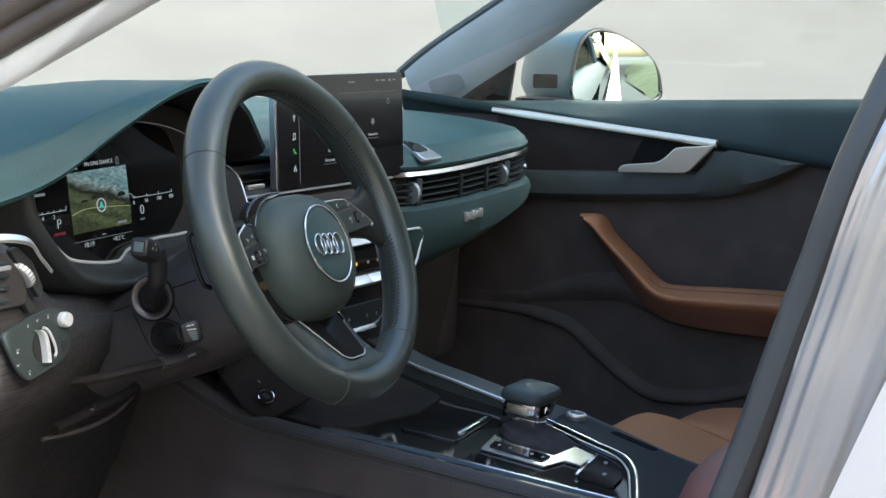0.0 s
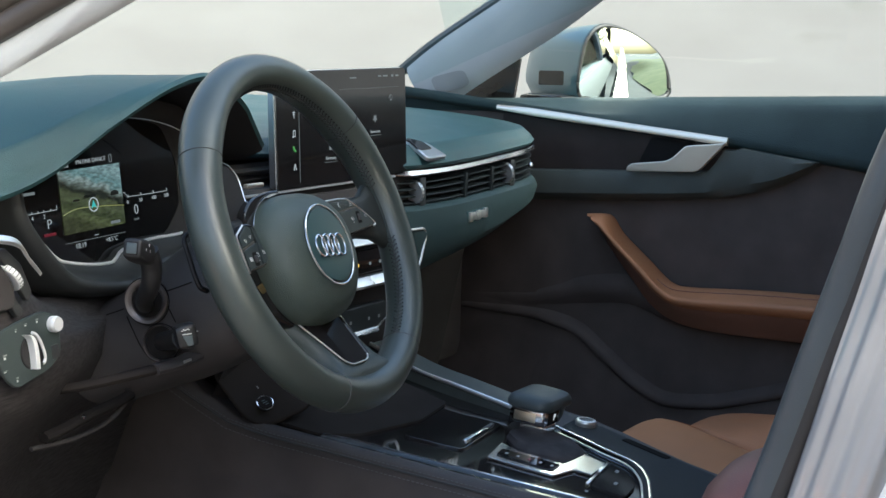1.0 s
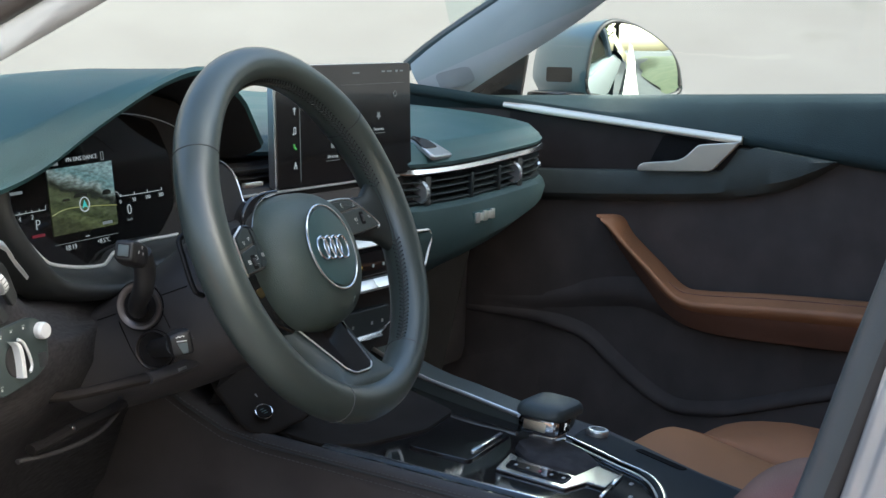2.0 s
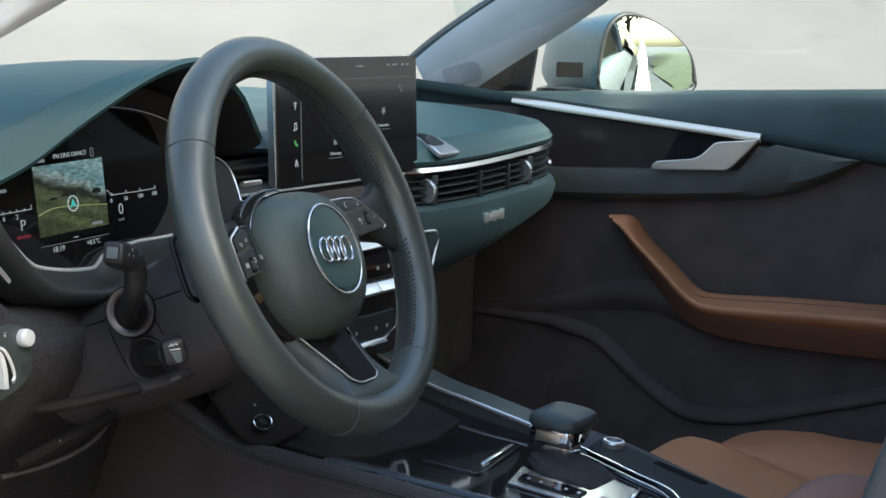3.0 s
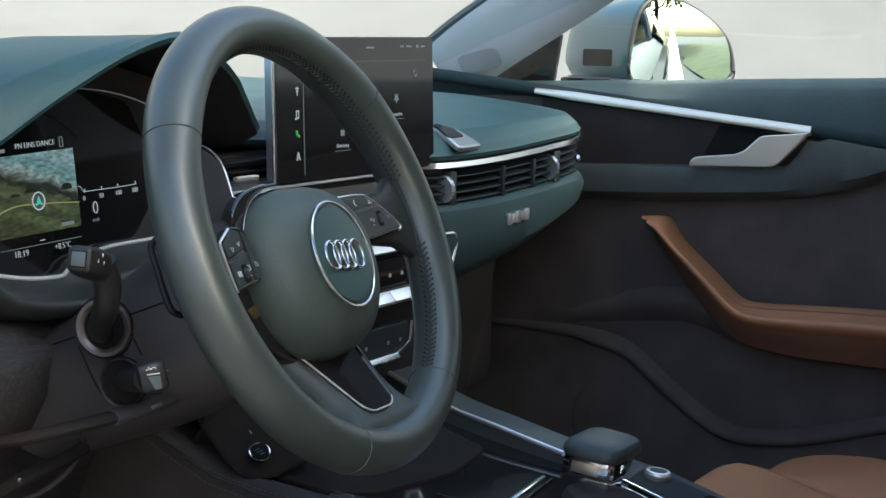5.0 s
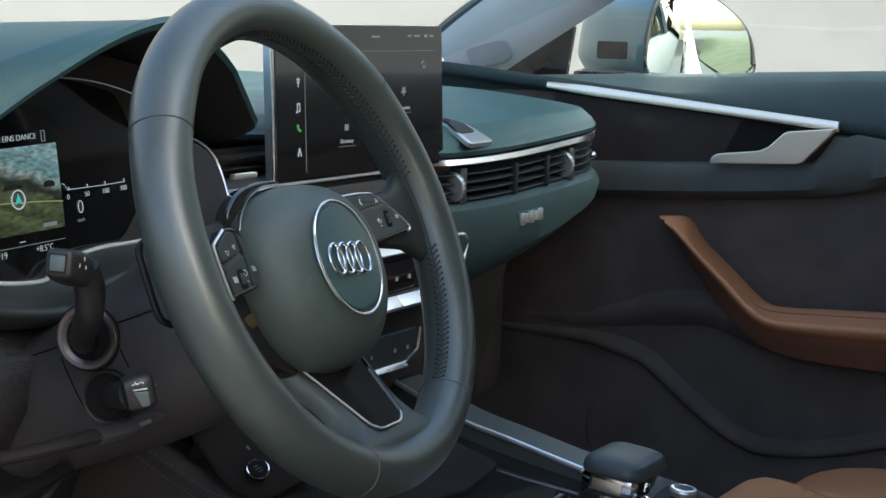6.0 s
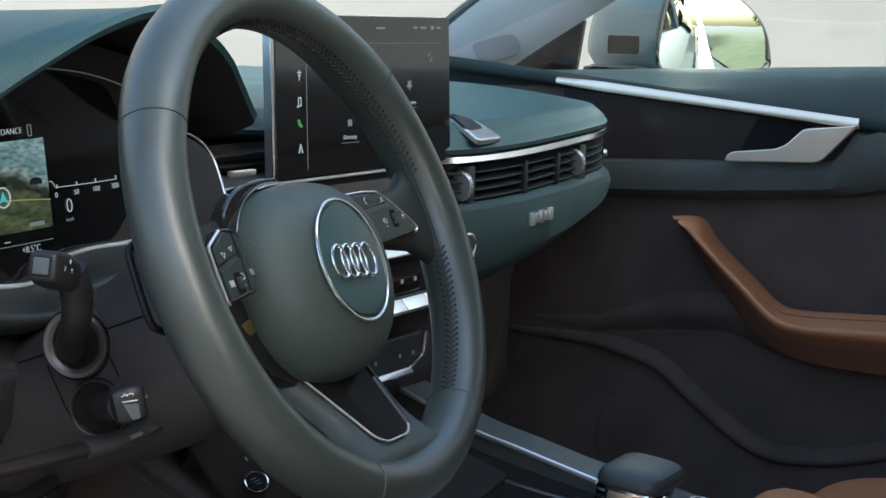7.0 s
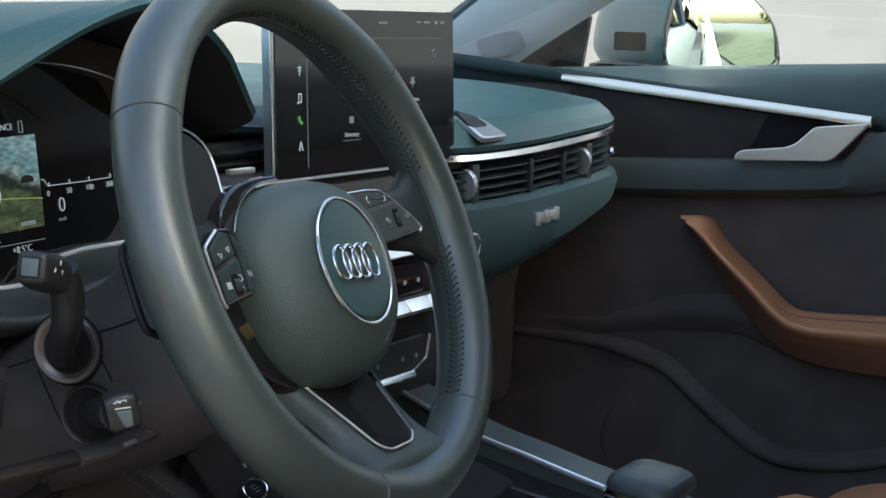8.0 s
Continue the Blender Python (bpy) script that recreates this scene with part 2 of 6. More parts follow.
def smooth_path(pts, n=12, closed=False):
    """A Catmull-Rom line through points."""
    P = [Vector(p) for p in pts]
    k = len(P)
    out = []
    for i in range(k if closed else k - 1):
        a, b, c, d = (P[(i + j) % k] if closed else P[min(max(i + j, 0), k - 1)] for j in (-1, 0, 1, 2))
        for s in range(n):
            t = s / n
            out.append(0.5 * (2 * b + (c - a) * t + (2 * a - 5 * b + 4 * c - d) * t * t + (3 * b - a - 3 * c + d) * t ** 3))
    if not closed:
        out.append(P[-1])
    return out


def smooth_path_2d(pts):
    return [(p.x, p.y) for p in smooth_path([(x, y, 0) for x, y in pts], 5)]


def tube(pts, r, seg=10, closed=False, flat=1.0, up=(0, 0, 1), r_end=None):
    """A rod along a line; flat squeezes it along up."""
    pts = [Vector(p) for p in pts]
    n = len(pts)
    rows = []
    for i, p in enumerate(pts):
        a = pts[(i - 1) % n] if closed or i else p
        b = pts[(i + 1) % n] if closed or i < n - 1 else p
        d = (b - a).normalized()
        s = d.cross(Vector(up))
        s = s.normalized() if s.length > 1e-6 else Vector((1, 0, 0))
        u = s.cross(d)
        rad = r if r_end is None else r + (r_end - r) * i / (n - 1)
        rows.append([p + rad * (math.cos(w) * s + flat * math.sin(w) * u) for w in (2 * math.pi * j / seg for j in range(seg))])
    return grid(rows, close_u=True, close_v=closed, caps=not closed)


def ribbon(pts, width_dir, width, out_dir, depth):
    """A strip of rectangular section with eased corners along a line."""
    w, o = Vector(width_dir).normalized(), Vector(out_dir).normalized()
    e = 0.22 * min(width, depth)
    sec = [(-width / 2, 0), (-width / 2, depth - e), (-width / 2 + e, depth), (width / 2 - e, depth), (width / 2, depth - e), (width / 2, 0)]
    return grid([[Vector(p) + w * a + o * b for a, b in sec] for p in pts], close_u=True, caps=True)


def lathe(profile, m=None, seg=32):
    """A turned body: (radius, height) pairs about z."""
    bm = grid([[(r * math.cos(2 * math.pi * j / seg), r * math.sin(2 * math.pi * j / seg), z) for j in range(seg)] for r, z in profile], close_u=True, caps=True)
    if m is not None:
        bmesh.ops.transform(bm, matrix=m, verts=bm.verts)
    return bm


def rounded(w, h, r, seg=5, cx=0.0, cy=0.0):
    out = []
    for sx, sy, a0 in ((1, 1, 0), (-1, 1, 90), (-1, -1, 180), (1, -1, 270)):
        for i in range(seg + 1):
            a = radians(a0 + 90 * i / seg)
            out.append((cx + sx * (w / 2 - r) + r * math.cos(a), cy + sy * (h / 2 - r) + r * math.sin(a)))
    return out


def round_poly(pts, r, seg=4):
    """A polygon with its corners rounded."""
    out = []
    k = len(pts)
    for i in range(k):
        p, a, b = Vector(pts[i]), Vector(pts[i - 1]), Vector(pts[(i + 1) % k])
        q = min(r, 0.45 * (a - p).length, 0.45 * (b - p).length)
        s, e = p + (a - p).normalized() * q, p + (b - p).normalized() * q
        for j in range(seg + 1):
            t = j / seg
            out.append(tuple((1 - t) ** 2 * s + 2 * t * (1 - t) * p + t * t * e))
    return out


def knots(table):
    """A smooth function through (x, value) pairs."""
    xs, ys = zip(*table)

    def at(x):
        i = max(0, min(len(xs) - 2, int(np.searchsorted(xs, x)) - 1))
        x0, x1 = xs[i], xs[i + 1]
        t = min(1, max(0, (x - x0) / (x1 - x0)))
        slope = lambda j: (ys[min(j + 1, len(ys) - 1)] - ys[max(j - 1, 0)]) / (xs[min(j + 1, len(xs) - 1)] - xs[max(j - 1, 0)])
        h = x1 - x0
        return float((2 * t**3 - 3 * t**2 + 1) * ys[i] + (t**3 - 2 * t**2 + t) * h * slope(i) + (3 * t**2 - 2 * t**3) * ys[i + 1] + (t**3 - t**2) * h * slope(i + 1))
    return at


def basis(o, x, y):
    """A frame at o whose x and y run along the given directions."""
    x = Vector(x).normalized()
    z = x.cross(Vector(y)).normalized()
    y = z.cross(x)
    m = Matrix((x, y, z)).transposed().to_4x4()
    m.translation = Vector(o)
    return m


def lettering(text, size, m, parent, mat, name="lettering", local=False, depth=0.0002, align="CENTER"):
    """Flat letters, in the built-in font, in the x-y plane of m."""
    cu = bpy.data.curves.new(name, "FONT")
    cu.body, cu.size, cu.extrude, cu.offset = text, size, depth, -0.024 * size
    cu.align_x, cu.align_y = align, "CENTER"
    tmp = bpy.data.objects.new("tmp_text", cu)
    scene.collection.objects.link(tmp)
    dg = bpy.context.evaluated_depsgraph_get()
    me = bpy.data.meshes.new_from_object(tmp.evaluated_get(dg))
    bpy.data.objects.remove(tmp)
    bpy.data.curves.remove(cu)
    bm = bmesh.new()
    bm.from_mesh(me)
    bpy.data.meshes.remove(me)
    bmesh.ops.transform(bm, matrix=m, verts=bm.verts)
    return part(name, bm, mat, parent, local=local)


# ---- ground and far surroundings ----
def build_ground():
    m = material("pale_gravel", (0.138, 0.126, 0.114), 0.9, grain=1.0, scale=60, vary_scale=0.9, color2=(0.157, 0.145, 0.132))
    nt = m.node_tree
    bsdf = nt.nodes["Principled BSDF"]
    old = bsdf.inputs["Base Color"].links[0].from_socket
    spots = nt.nodes.new("ShaderNodeTexNoise")
    spots.inputs["Scale"].default_value, spots.inputs["Detail"].default_value = 1.1, 4
    nt.links.new(nt.nodes["Texture Coordinate"].outputs["Object"], spots.inputs["Vector"])
    lim = nt.nodes.new("ShaderNodeMapRange")
    lim.inputs[1].default_value, lim.inputs[2].default_value, lim.inputs[4].default_value = 0.62, 0.72, 0.35
    nt.links.new(spots.outputs["Fac"], lim.inputs[0])
    stain = nt.nodes.new("ShaderNodeMix")
    stain.data_type = "RGBA"
    stain.inputs[7].default_value = (0.10, 0.095, 0.075, 1)
    nt.links.new(lim.outputs[0], stain.inputs[0])
    nt.links.new(old, stain.inputs[6])
    nt.links.new(stain.outputs[2], bsdf.inputs["Base Color"])
    rows = []
    radii = [0.0, 1.5, 3, 5, 6.5, 8, 9.5, 11, 12.5, 14, 15.5, 17, 19, 21, 23, 26, 30, 35, 40, 47, 55, 75, 100, 150, 300, 800, 2500]
    for r in radii:
        row = []
        for j in range(72):
            a = 2 * math.pi * j / 72
            x, y = r * math.cos(a), r * math.sin(a)
            front = max(0.0, math.cos(a - radians(40)))
            lift = min(r, 65) - 13
            rise = front ** 0.35 * 0.75 * 0.5 * (lift + math.sqrt(lift * lift + 9)) * smoothstep((r - 6) / 7)
            bumps = 0.018 * min(r, 40) * noise.noise((x * 0.09, y * 0.09, 0.3)) if r > 8 else 0
            row.append((x, y, rise + bumps))
        rows.append(row)
    ob = solo("ground", grid(rows, close_u=True), m, "pale sunlit gravel ground rising to a bank", "ground", "structure", sharp=180)
    return ob


build_ground()


def build_verge():
    """Rough grass behind the parked car."""
    m = material("dry_grass", (0.12, 0.15, 0.045), 0.95, grain=1.0, scale=40, vary_scale=1.4, color2=(0.21, 0.21, 0.075))
    rows = []
    for r in np.linspace(0, 1, 14):
        rows.append([(x, -6.0 - 40 * r + 0.8 * noise.noise((x * 0.3, r * 9, 2.0)), -0.10 + (0.13 + 0.26 * smoothstep((40 * r - 1) / 4)) * smoothstep((x - 1.6) / 1.6) + 0.10 * noise.noise((x * 0.5, r * 20, 5.0)) ** 2) for x in np.linspace(1.9 + 0.5 * noise.noise((r * 7, 0, 0)), 46, 26)])
    return solo("verge", grid(rows), m, "rough dry grass verge behind the car", "grass", "structure", sharp=180)


build_verge()


# ---- car shell ----
def build_shell():
    # floor pan
    solo("floor", box((1.5, 2.9, 0.04), pose(0, -0.45, 0.27), 0.01), CARPET, "black carpeted car floor", "floor", "structure")
    # firewall and rear bulkhead
    solo("wall_front", box((1.5, 0.03, 0.62), pose(0, 0.92, 0.58), 0.01), DEEP, "dark firewall behind the dashboard", "wall", "structure")
    solo("wall_rear", box((1.5, 0.05, 0.68), pose(0, -1.9, 0.60), 0.02), DEEP, "dark rear bulkhead of the cabin", "wall", "structure")
    # roof with a crowned shape, unseen; width and dropped edges block the sun
    rows = []
    for i in range(15):
        y = -0.36 - i * 0.105
        rows.append([(x, y, 1.40 - 0.13 * (abs(x) / 0.72) ** 7 - 0.02 * ((y + 1.0) / 0.7) ** 2) for x in np.linspace(-0.72, 0.72, 23)])
    solo("ceiling", solid(grid(rows), 0.03), TRIM_GREY, "light grey fabric headliner under the roof", "ceiling", "structure")
    # rear window under the roof's end: unseen, added opaque to block the sun
    r = solo("window_2", solid(grid([[(x, -1.86 + 0.22 * v, 0.93 + 0.43 * v) for x in np.linspace(-0.66 + 0.06 * v, 0.66 - 0.06 * v, 9)] for v in np.linspace(0, 1, 5)]), 0.004), SCREEN, "unseen opaque rear window that blocks the sun", "window", "structure")
    # windscreen
    rows = []
    for v in np.linspace(0, 1, 9):
        rows.append([(u * (0.655 - 0.12 * v), 0.86 - 0.30 * u * u * (1 - 0.45 * v) + v * (-0.36 - 0.86) + 0.0, 0.93 + 0.455 * v - 0.02 * u * u) for u in np.linspace(-1, 1, 15)])
    w = solo("window_1", grid(rows), GLASS, "clear raked windscreen glass", "window", "structure")
    w.visible_shadow = False


def band(center, width_dir, width, depth, ridge=0.0, seg=8):
    """A cushioned strip of pillar trim along a line."""
    rows = []
    for i, p in enumerate(center):
        d = (center[min(i + 1, len(center) - 1)] - center[max(i - 1, 0)]).normalized()
        w = Vector(width_dir)
        w = (w - d * w.dot(d)).normalized()
        o = d.cross(w).normalized()
        rows.append([p + w * (width * (k / seg - 0.5)) + o * (depth * (1 - abs(2 * k / seg - 1) ** 3) + ridge * (math.sin(20 * k / seg) + 0.5 * math.sin(47 * k / seg + 0.12 * i)) * (0.4 + k / seg)) for k in range(seg + 1)] + [p - o * math.copysign(0.012, depth) - w * width * 0.5 * s for s in (-0.8, 0.8)])
    return grid(rows, close_u=True, caps=True)


def build_pillars():
    # driver's side, seen through the open door
    path = smooth_path([(-0.80, 0.37, 0.875), (-0.725, 0.21, 0.977), (-0.655, 0.075, 1.067), (-0.57, -0.11, 1.187), (-0.50, -0.39, 1.34)], 8)
    p = thing("pillar_1", "light grey fabric covered front pillar trim beside the windscreen", "pillar", path[0], kind="structure")
    down = Vector((0.323, -0.402, -0.857))   # across the pillar, towards the cabin
    part("pillar_trim", band([q + down * 0.010 for q in path], down, 0.029, -0.007), PILLAR_DIMMED, p)
    for k, (off, r) in enumerate(((-0.014, 0.0125), (-0.038, 0.015))):
        part("seal", tube([q + down * off + Vector((-0.004, -0.004, 0)) for q in path], r, 12), FRAME_DARK, p, "dark rubber door seal")
    part("door_frame", band([q + down * -0.078 for q in path], down, 0.055, -0.010), SOFT_DARK, p, "dark door frame")
    # passenger's side
    path = smooth_path([(0.722, 0.515, 0.952), (0.705, 0.442, 1.0), (0.675, 0.277, 1.095), (0.60, 0.05, 1.22), (0.50, -0.36, 1.35)], 8)
    p = thing("pillar_2", "grey fabric front pillar trim with a speaker grille", "pillar", path[0], kind="structure")
    across = Vector((0.1, -0.75, -0.65))
    centre = [q + across.normalized() * 0.026 for q in path]
    part("pillar_trim", band(centre, across, 0.098, -0.014, 0.0, 16), TRIM_GREY, p, sharp=85)

    def on_trim(i, k):
        """A point of the trim's face: i along it, k across from -1 to 1."""
        j = min(int(i), len(centre) - 2)
        q = centre[j].lerp(centre[j + 1], i - j)
        d = (centre[j + 1] - centre[j]).normalized()
        w = (across - d * across.dot(d)).normalized()
        return q + w * 0.049 * k - d.cross(w) * (0.014 * (1 - abs(k) ** 3) + 0.0022)
    rows = []
    for s in (1.0, 0.93, 0.6, 0.3, 0.02):
        square = [(math.copysign(abs(math.cos(a)) ** 0.5, math.cos(a)), math.copysign(abs(math.sin(a)) ** 0.5, math.sin(a))) for a in np.linspace(0, 2 * math.pi, 41)[:-1]]
        rows.append([on_trim(6.6 + s * (2.2 * cx - 0.25 * cy), 0.36 + s * (0.22 * cx + 0.30 * cy)) for cx, cy in square])
    part("speaker_grille", grid(rows, close_u=True), GRILLE, p, "grey speaker grille with rounded corners")
    part("edge_seal", tube([q + Vector((0.006, 0.022, 0.017)) for q in path], 0.010, 10), RUBBER, p, "dark windscreen edge")


def build_rear_body():
    # driver's side centre pillar with its seal, and the rear door behind it
    path = smooth_path([(-0.83, -0.49, 0.42), (-0.825, -0.555, 0.60), (-0.82, -0.621, 0.772), (-0.82, -0.665, 0.912), (-0.82, -0.712, 1.05), (-0.76, -0.81, 1.28)], 8)
    p = thing("pillar_3", "silver centre pillar with a dark rubber door seal", "pillar", path[0], kind="structure")
    part("seal", tube([q + Vector((0, -0.012, -0.003)) for q in path], 0.0135, 14), RUBBER, p, "round rubber door seal")
    # second tube makes one half of the seal darker brown
    part("seal_dark_half", tube([q + Vector((-0.0067, -0.0198, -0.003)) for q in path], 0.0065, 12), FRAME_DARK, p, "dark brown strip along the seal")
    part("gap", band([q + Vector((0.006, -0.030 - 0.015 * max(0, 1.0 - q.z), -0.010)) for q in path], (0, 1, 0.35), 0.04, 0.004), DEEP, p, "dark door gap")
    part("pillar_skin", band([q + Vector((-0.012, -0.052 - 0.035 * max(0, 1.0 - q.z), -0.024)) for q in path], (0, 1, 0.35), 0.075, 0.016, 0.0013, 48), PAINT, p, "silver painted pillar", sharp=85)
    # passenger's side centre pillar: unseen, added and widened to block the sun
    path = smooth_path([(0.80, -0.49, 0.42), (0.80, -0.62, 0.77), (0.775, -0.70, 1.0), (0.70, -0.76, 1.17), (0.60, -0.83, 1.34)], 6)
    p = thing("pillar_4", "unseen grey centre pillar that blocks sun beside the passenger seat", "pillar", path[0], kind="structure")
    part("pillar_trim", band(path, (0, 1, 0.3), 0.22, 0.02), TRIM_GREY, p)
    d = thing("rear_door", "silver painted rear door with a crease line", "car door", (-0.9, -1.3, 0.4), kind="structure")
    prof = [(-0.86, 0.34), (-0.905, 0.42), (-0.915, 0.60), (-0.905, 0.72), (-0.915, 0.735), (-0.90, 0.86), (-0.88, 0.93), (-0.855, 0.945)]
    rows = [[(x + 0.02 * abs((y + 1.3) / 0.6) ** 3, y + (z - 0.77) * -0.36, z) for x, z in prof] for y in np.linspace(-0.708, -1.95, 16)]
    part("door_skin", solid(grid(rows), 0.02), PAINT_WHITE, d)
    # passenger's side flank, seen in the mirror
    f = thing("car_flank", "silver painted flank of the car", "car body", (0.9, -1.2, 0.4), kind="structure")
    rows = [[(-x + 0.01, y, z - 0.04 + (0.018 - 0.055 * y) * smoothstep((z - 0.60) / 0.33)) for x, z in prof] for y in np.linspace(0.55, -2.3, 24)]
    part("flank_skin", solid(grid(rows), -0.02), PAINT, f)
    rows = [[(0.86 - 0.3 * v, y, 0.95 + 0.43 * v) for v in np.linspace(0, 1, 5)] for y in np.linspace(-0.78, -2.1, 12)]
    q = part("side_glass", grid(rows), SCREEN, f, "dark rear side window")


build_shell()
build_pillars()
build_rear_body()


# ---- dashboard ----
LIP_Z = knots([(-0.80, 0.872), (-0.645, 0.890), (-0.565, 0.911), (-0.478, 0.957), (-0.40, 0.990), (-0.33, 1.001), (-0.28, 0.985), (-0.245, 0.967), (-0.222, 0.947), (-0.19, 0.923), (-0.168, 0.913), (-0.15, 0.903), (-0.09, 0.897), (0.05, 0.888), (0.18, 0.867), (0.55, 0.878), (0.68, 0.885)])
LIP_Y = knots([(-0.80, 0.20), (-0.565, 0.172), (-0.40, 0.155), (-0.25, 0.168), (-0.19, 0.185), (-0.168, 0.200), (-0.14, 0.25), (0.10, 0.25), (0.20, 0.205), (0.50, 0.20), (0.60, 0.222), (0.68, 0.29)])
PLATEAU = knots([(-0.80, 0.938), (-0.70, 0.953), (-0.60, 0.971), (-0.51, 0.983), (-0.41, 0.988), (-0.30, 0.988), (-0.22, 0.979), (-0.165, 0.955), (-0.10, 0.93), (0.15, 0.915), (0.50, 0.915), (0.68, 0.905)])
FACE_LOW = knots([(0.0, 0.66), (0.15, 0.68), (0.225, 0.706), (0.44, 0.742), (0.615, 0.787), (0.68, 0.80)])


def build_dashboard():
    d = thing("dashboard", "black soft-touch dashboard with a hooded instrument binnacle", "dashboard", (0, 0.45, 0.6))
    xs = np.concatenate([np.linspace(-0.80, -0.24, 40), np.linspace(-0.235, -0.15, 22), np.linspace(-0.14, 0.68, 42)])
    rows = []
    for x in xs:
        ly, lz, pz = LIP_Y(x), LIP_Z(x), PLATEAU(x)
        row = [(x, ly + 0.13, lz - 0.016), (x, ly + 0.05, lz - 0.015), (x, ly + 0.012, lz - 0.012), (x, ly + 0.003, lz - 0.008), (x, ly, lz - 0.003), (x, ly + 0.004, lz + 0.001)]
        for v in (0.008, 0.016, 0.024, 0.028, 0.032, 0.036, 0.042, 0.055, 0.08, 0.11, 0.15, 0.20, 0.24, 0.28, 0.33, 0.38, 0.44, 0.50, 0.58, 0.66, 0.76, 0.88, 1.0):
            y = ly + (0.90 - ly) * v
            rise = 0.42 * v / 0.032 if v < 0.032 else 0.42 + 0.58 * (1 - (1 - min(1, (v - 0.032) / 0.31)) ** 1.9)
            z = lz + (pz - lz) * rise + 0.003 * min(1, v / 0.03)
            z += (0.915 - z) * smoothstep((v - 0.18) / 0.6)
            row.append((x, y, z))
        rows.append(row)
    part("dash_top", grid([r[3:] for r in rows]), SOFT, d, sharp=60)
    part("hood_lining", grid([r[:4] for r in rows]), LINING, d, "dark lining under the hood", sharp=60)
    # lower driver's side
    crest = knots([(-0.82, 0.862), (-0.66, 0.856), (-0.625, 0.828), (-0.585, 0.797), (-0.52, 0.774), (-0.40, 0.772), (-0.18, 0.78)])
    back = knots([(-0.82, 0.02), (-0.70, 0.0), (-0.62, 0.010), (-0.56, 0.028), (-0.50, 0.050), (-0.44, 0.075), (-0.2, 0.12)])
    rows = []
    for x in np.linspace(-0.82, -0.18, 44):
        t, o = crest(x), back(x)
        rows.append([(x, y + o, z) for y, z in ((0.24, t - 0.002), (0.175, t), (0.152, t - 0.006), (0.143, t - 0.02), (0.132, 0.6 * t + 0.286), (0.126, 0.745), (0.130, 0.71), (0.150, 0.675), (0.175, 0.655), (0.215, 0.60), (0.25, 0.50), (0.30, 0.40), (0.34, 0.30))])
    part("lower_panel", grid(rows), KNEE_GRAIN, d, "dark grained knee panel", sharp=75)
    # end cap and under-dash body that close the shape
    part("inner_body", box((1.42, 0.5, 0.36), pose(-0.04, 0.62, 0.68), 0.03), DEEP, d)
    # passenger fascia: chrome line, vents, decor panel
    xs = np.linspace(0.10, 0.675, 48)
    line = [Vector((x, LIP_Y(x) + 0.003, LIP_Z(x) - 0.0145)) for x in np.linspace(0.10, 0.635, 44)]
    part("chrome_line", ribbon(line, (0, 0.35, 1), 0.0075, (0, -1, 0.35), 0.004), CHROME, d, "long satin chrome line")
    rows = []
    for x in xs:
        y, top, low = LIP_Y(x), LIP_Z(x) - 0.062, FACE_LOW(x)
        h = top - low
        rows.append([(x, y + 0.03, top + 0.004), (x, y + 0.004, top + 0.003), (x, y - 0.004, top - 0.003), (x, y - 0.008, top - 0.35 * h), (x, y - 0.004, top - 0.7 * h), (x, y + 0.012, top - 0.92 * h), (x, y + 0.035, low), (x, y + 0.12, low + 0.0)])
    part("decor_panel", grid(rows), DECOR, d, "dark satin decor panel")
    rows = [[(x, LIP_Y(x) + 0.05, LIP_Z(x) - 0.02), (x, LIP_Y(x) + 0.055, LIP_Z(x) - 0.064)] for x in xs]
    part("vent_back", grid(rows), DEEP, d)
    # slats of the long air vent, with upright vanes behind them
    for k in range(4):
        dz = 0.0265 + 0.0092 * k
        pts = [Vector((x, LIP_Y(x) + 0.012, LIP_Z(x) - dz)) for x in np.linspace(0.13, 0.62, 32)]
        part("vent_slat", ribbon(pts, (0, 1, 0.30), 0.016, (0, -0.25, 1), 0.0014), VENT, d)
    for x in np.linspace(0.235, 0.605, 30):
        part("vent_vane", box((0.0010, 0.016, 0.040), pose(x, LIP_Y(x) + 0.034, LIP_Z(x) - 0.041)), VENT, d)
    for x in (0.336, 0.418):
        part("vent_tab", box((0.007, 0.010, 0.036), pose(x, LIP_Y(x) + 0.006, LIP_Z(x) - 0.041), 0.0025), VENT, d)
    for x in (0.212, 0.475):
        hub = basis((x, LIP_Y(x) + 0.010, LIP_Z(x) - 0.041), (0, 1, 0), (0, 0, 1))
        wheel = part("vent_wheel", lathe([(0.004, -0.0032), (0.0150, -0.0032), (0.0165, -0.002), (0.0165, 0.002), (0.0150, 0.0032), (0.004, 0.0032)], hub, 36), SILVER, d, "ribbed satin vent wheel")
        for j in range(8):
            g = radians(208 + 18 * j)
            part("wheel_rib", box((0.0046, 0.0008, 0.0006), hub @ pose(0.0164 * math.sin(g), 0.0164 * math.cos(g), 0, 0, 90, 0)), BUTTON, wheel)
        part("vent_divider", box((0.016, 0.018, 0.042), pose(x + 0.0125, LIP_Y(x) + 0.010, LIP_Z(x) - 0.041), 0.004), BEZEL, d, "grey vent divider")
    part("vent_cheek", slab(round_poly([(0.575, -0.020), (0.668, -0.020), (0.662, -0.060), (0.600, -0.062)], 0.01), 0.012, basis((0, LIP_Y(0.61) + 0.018, LIP_Z(0.61)), (1, 0.30, 0.02), (0, 0, 1)), 0.004), SOFT_DARK, d, "dark end of the air vent")
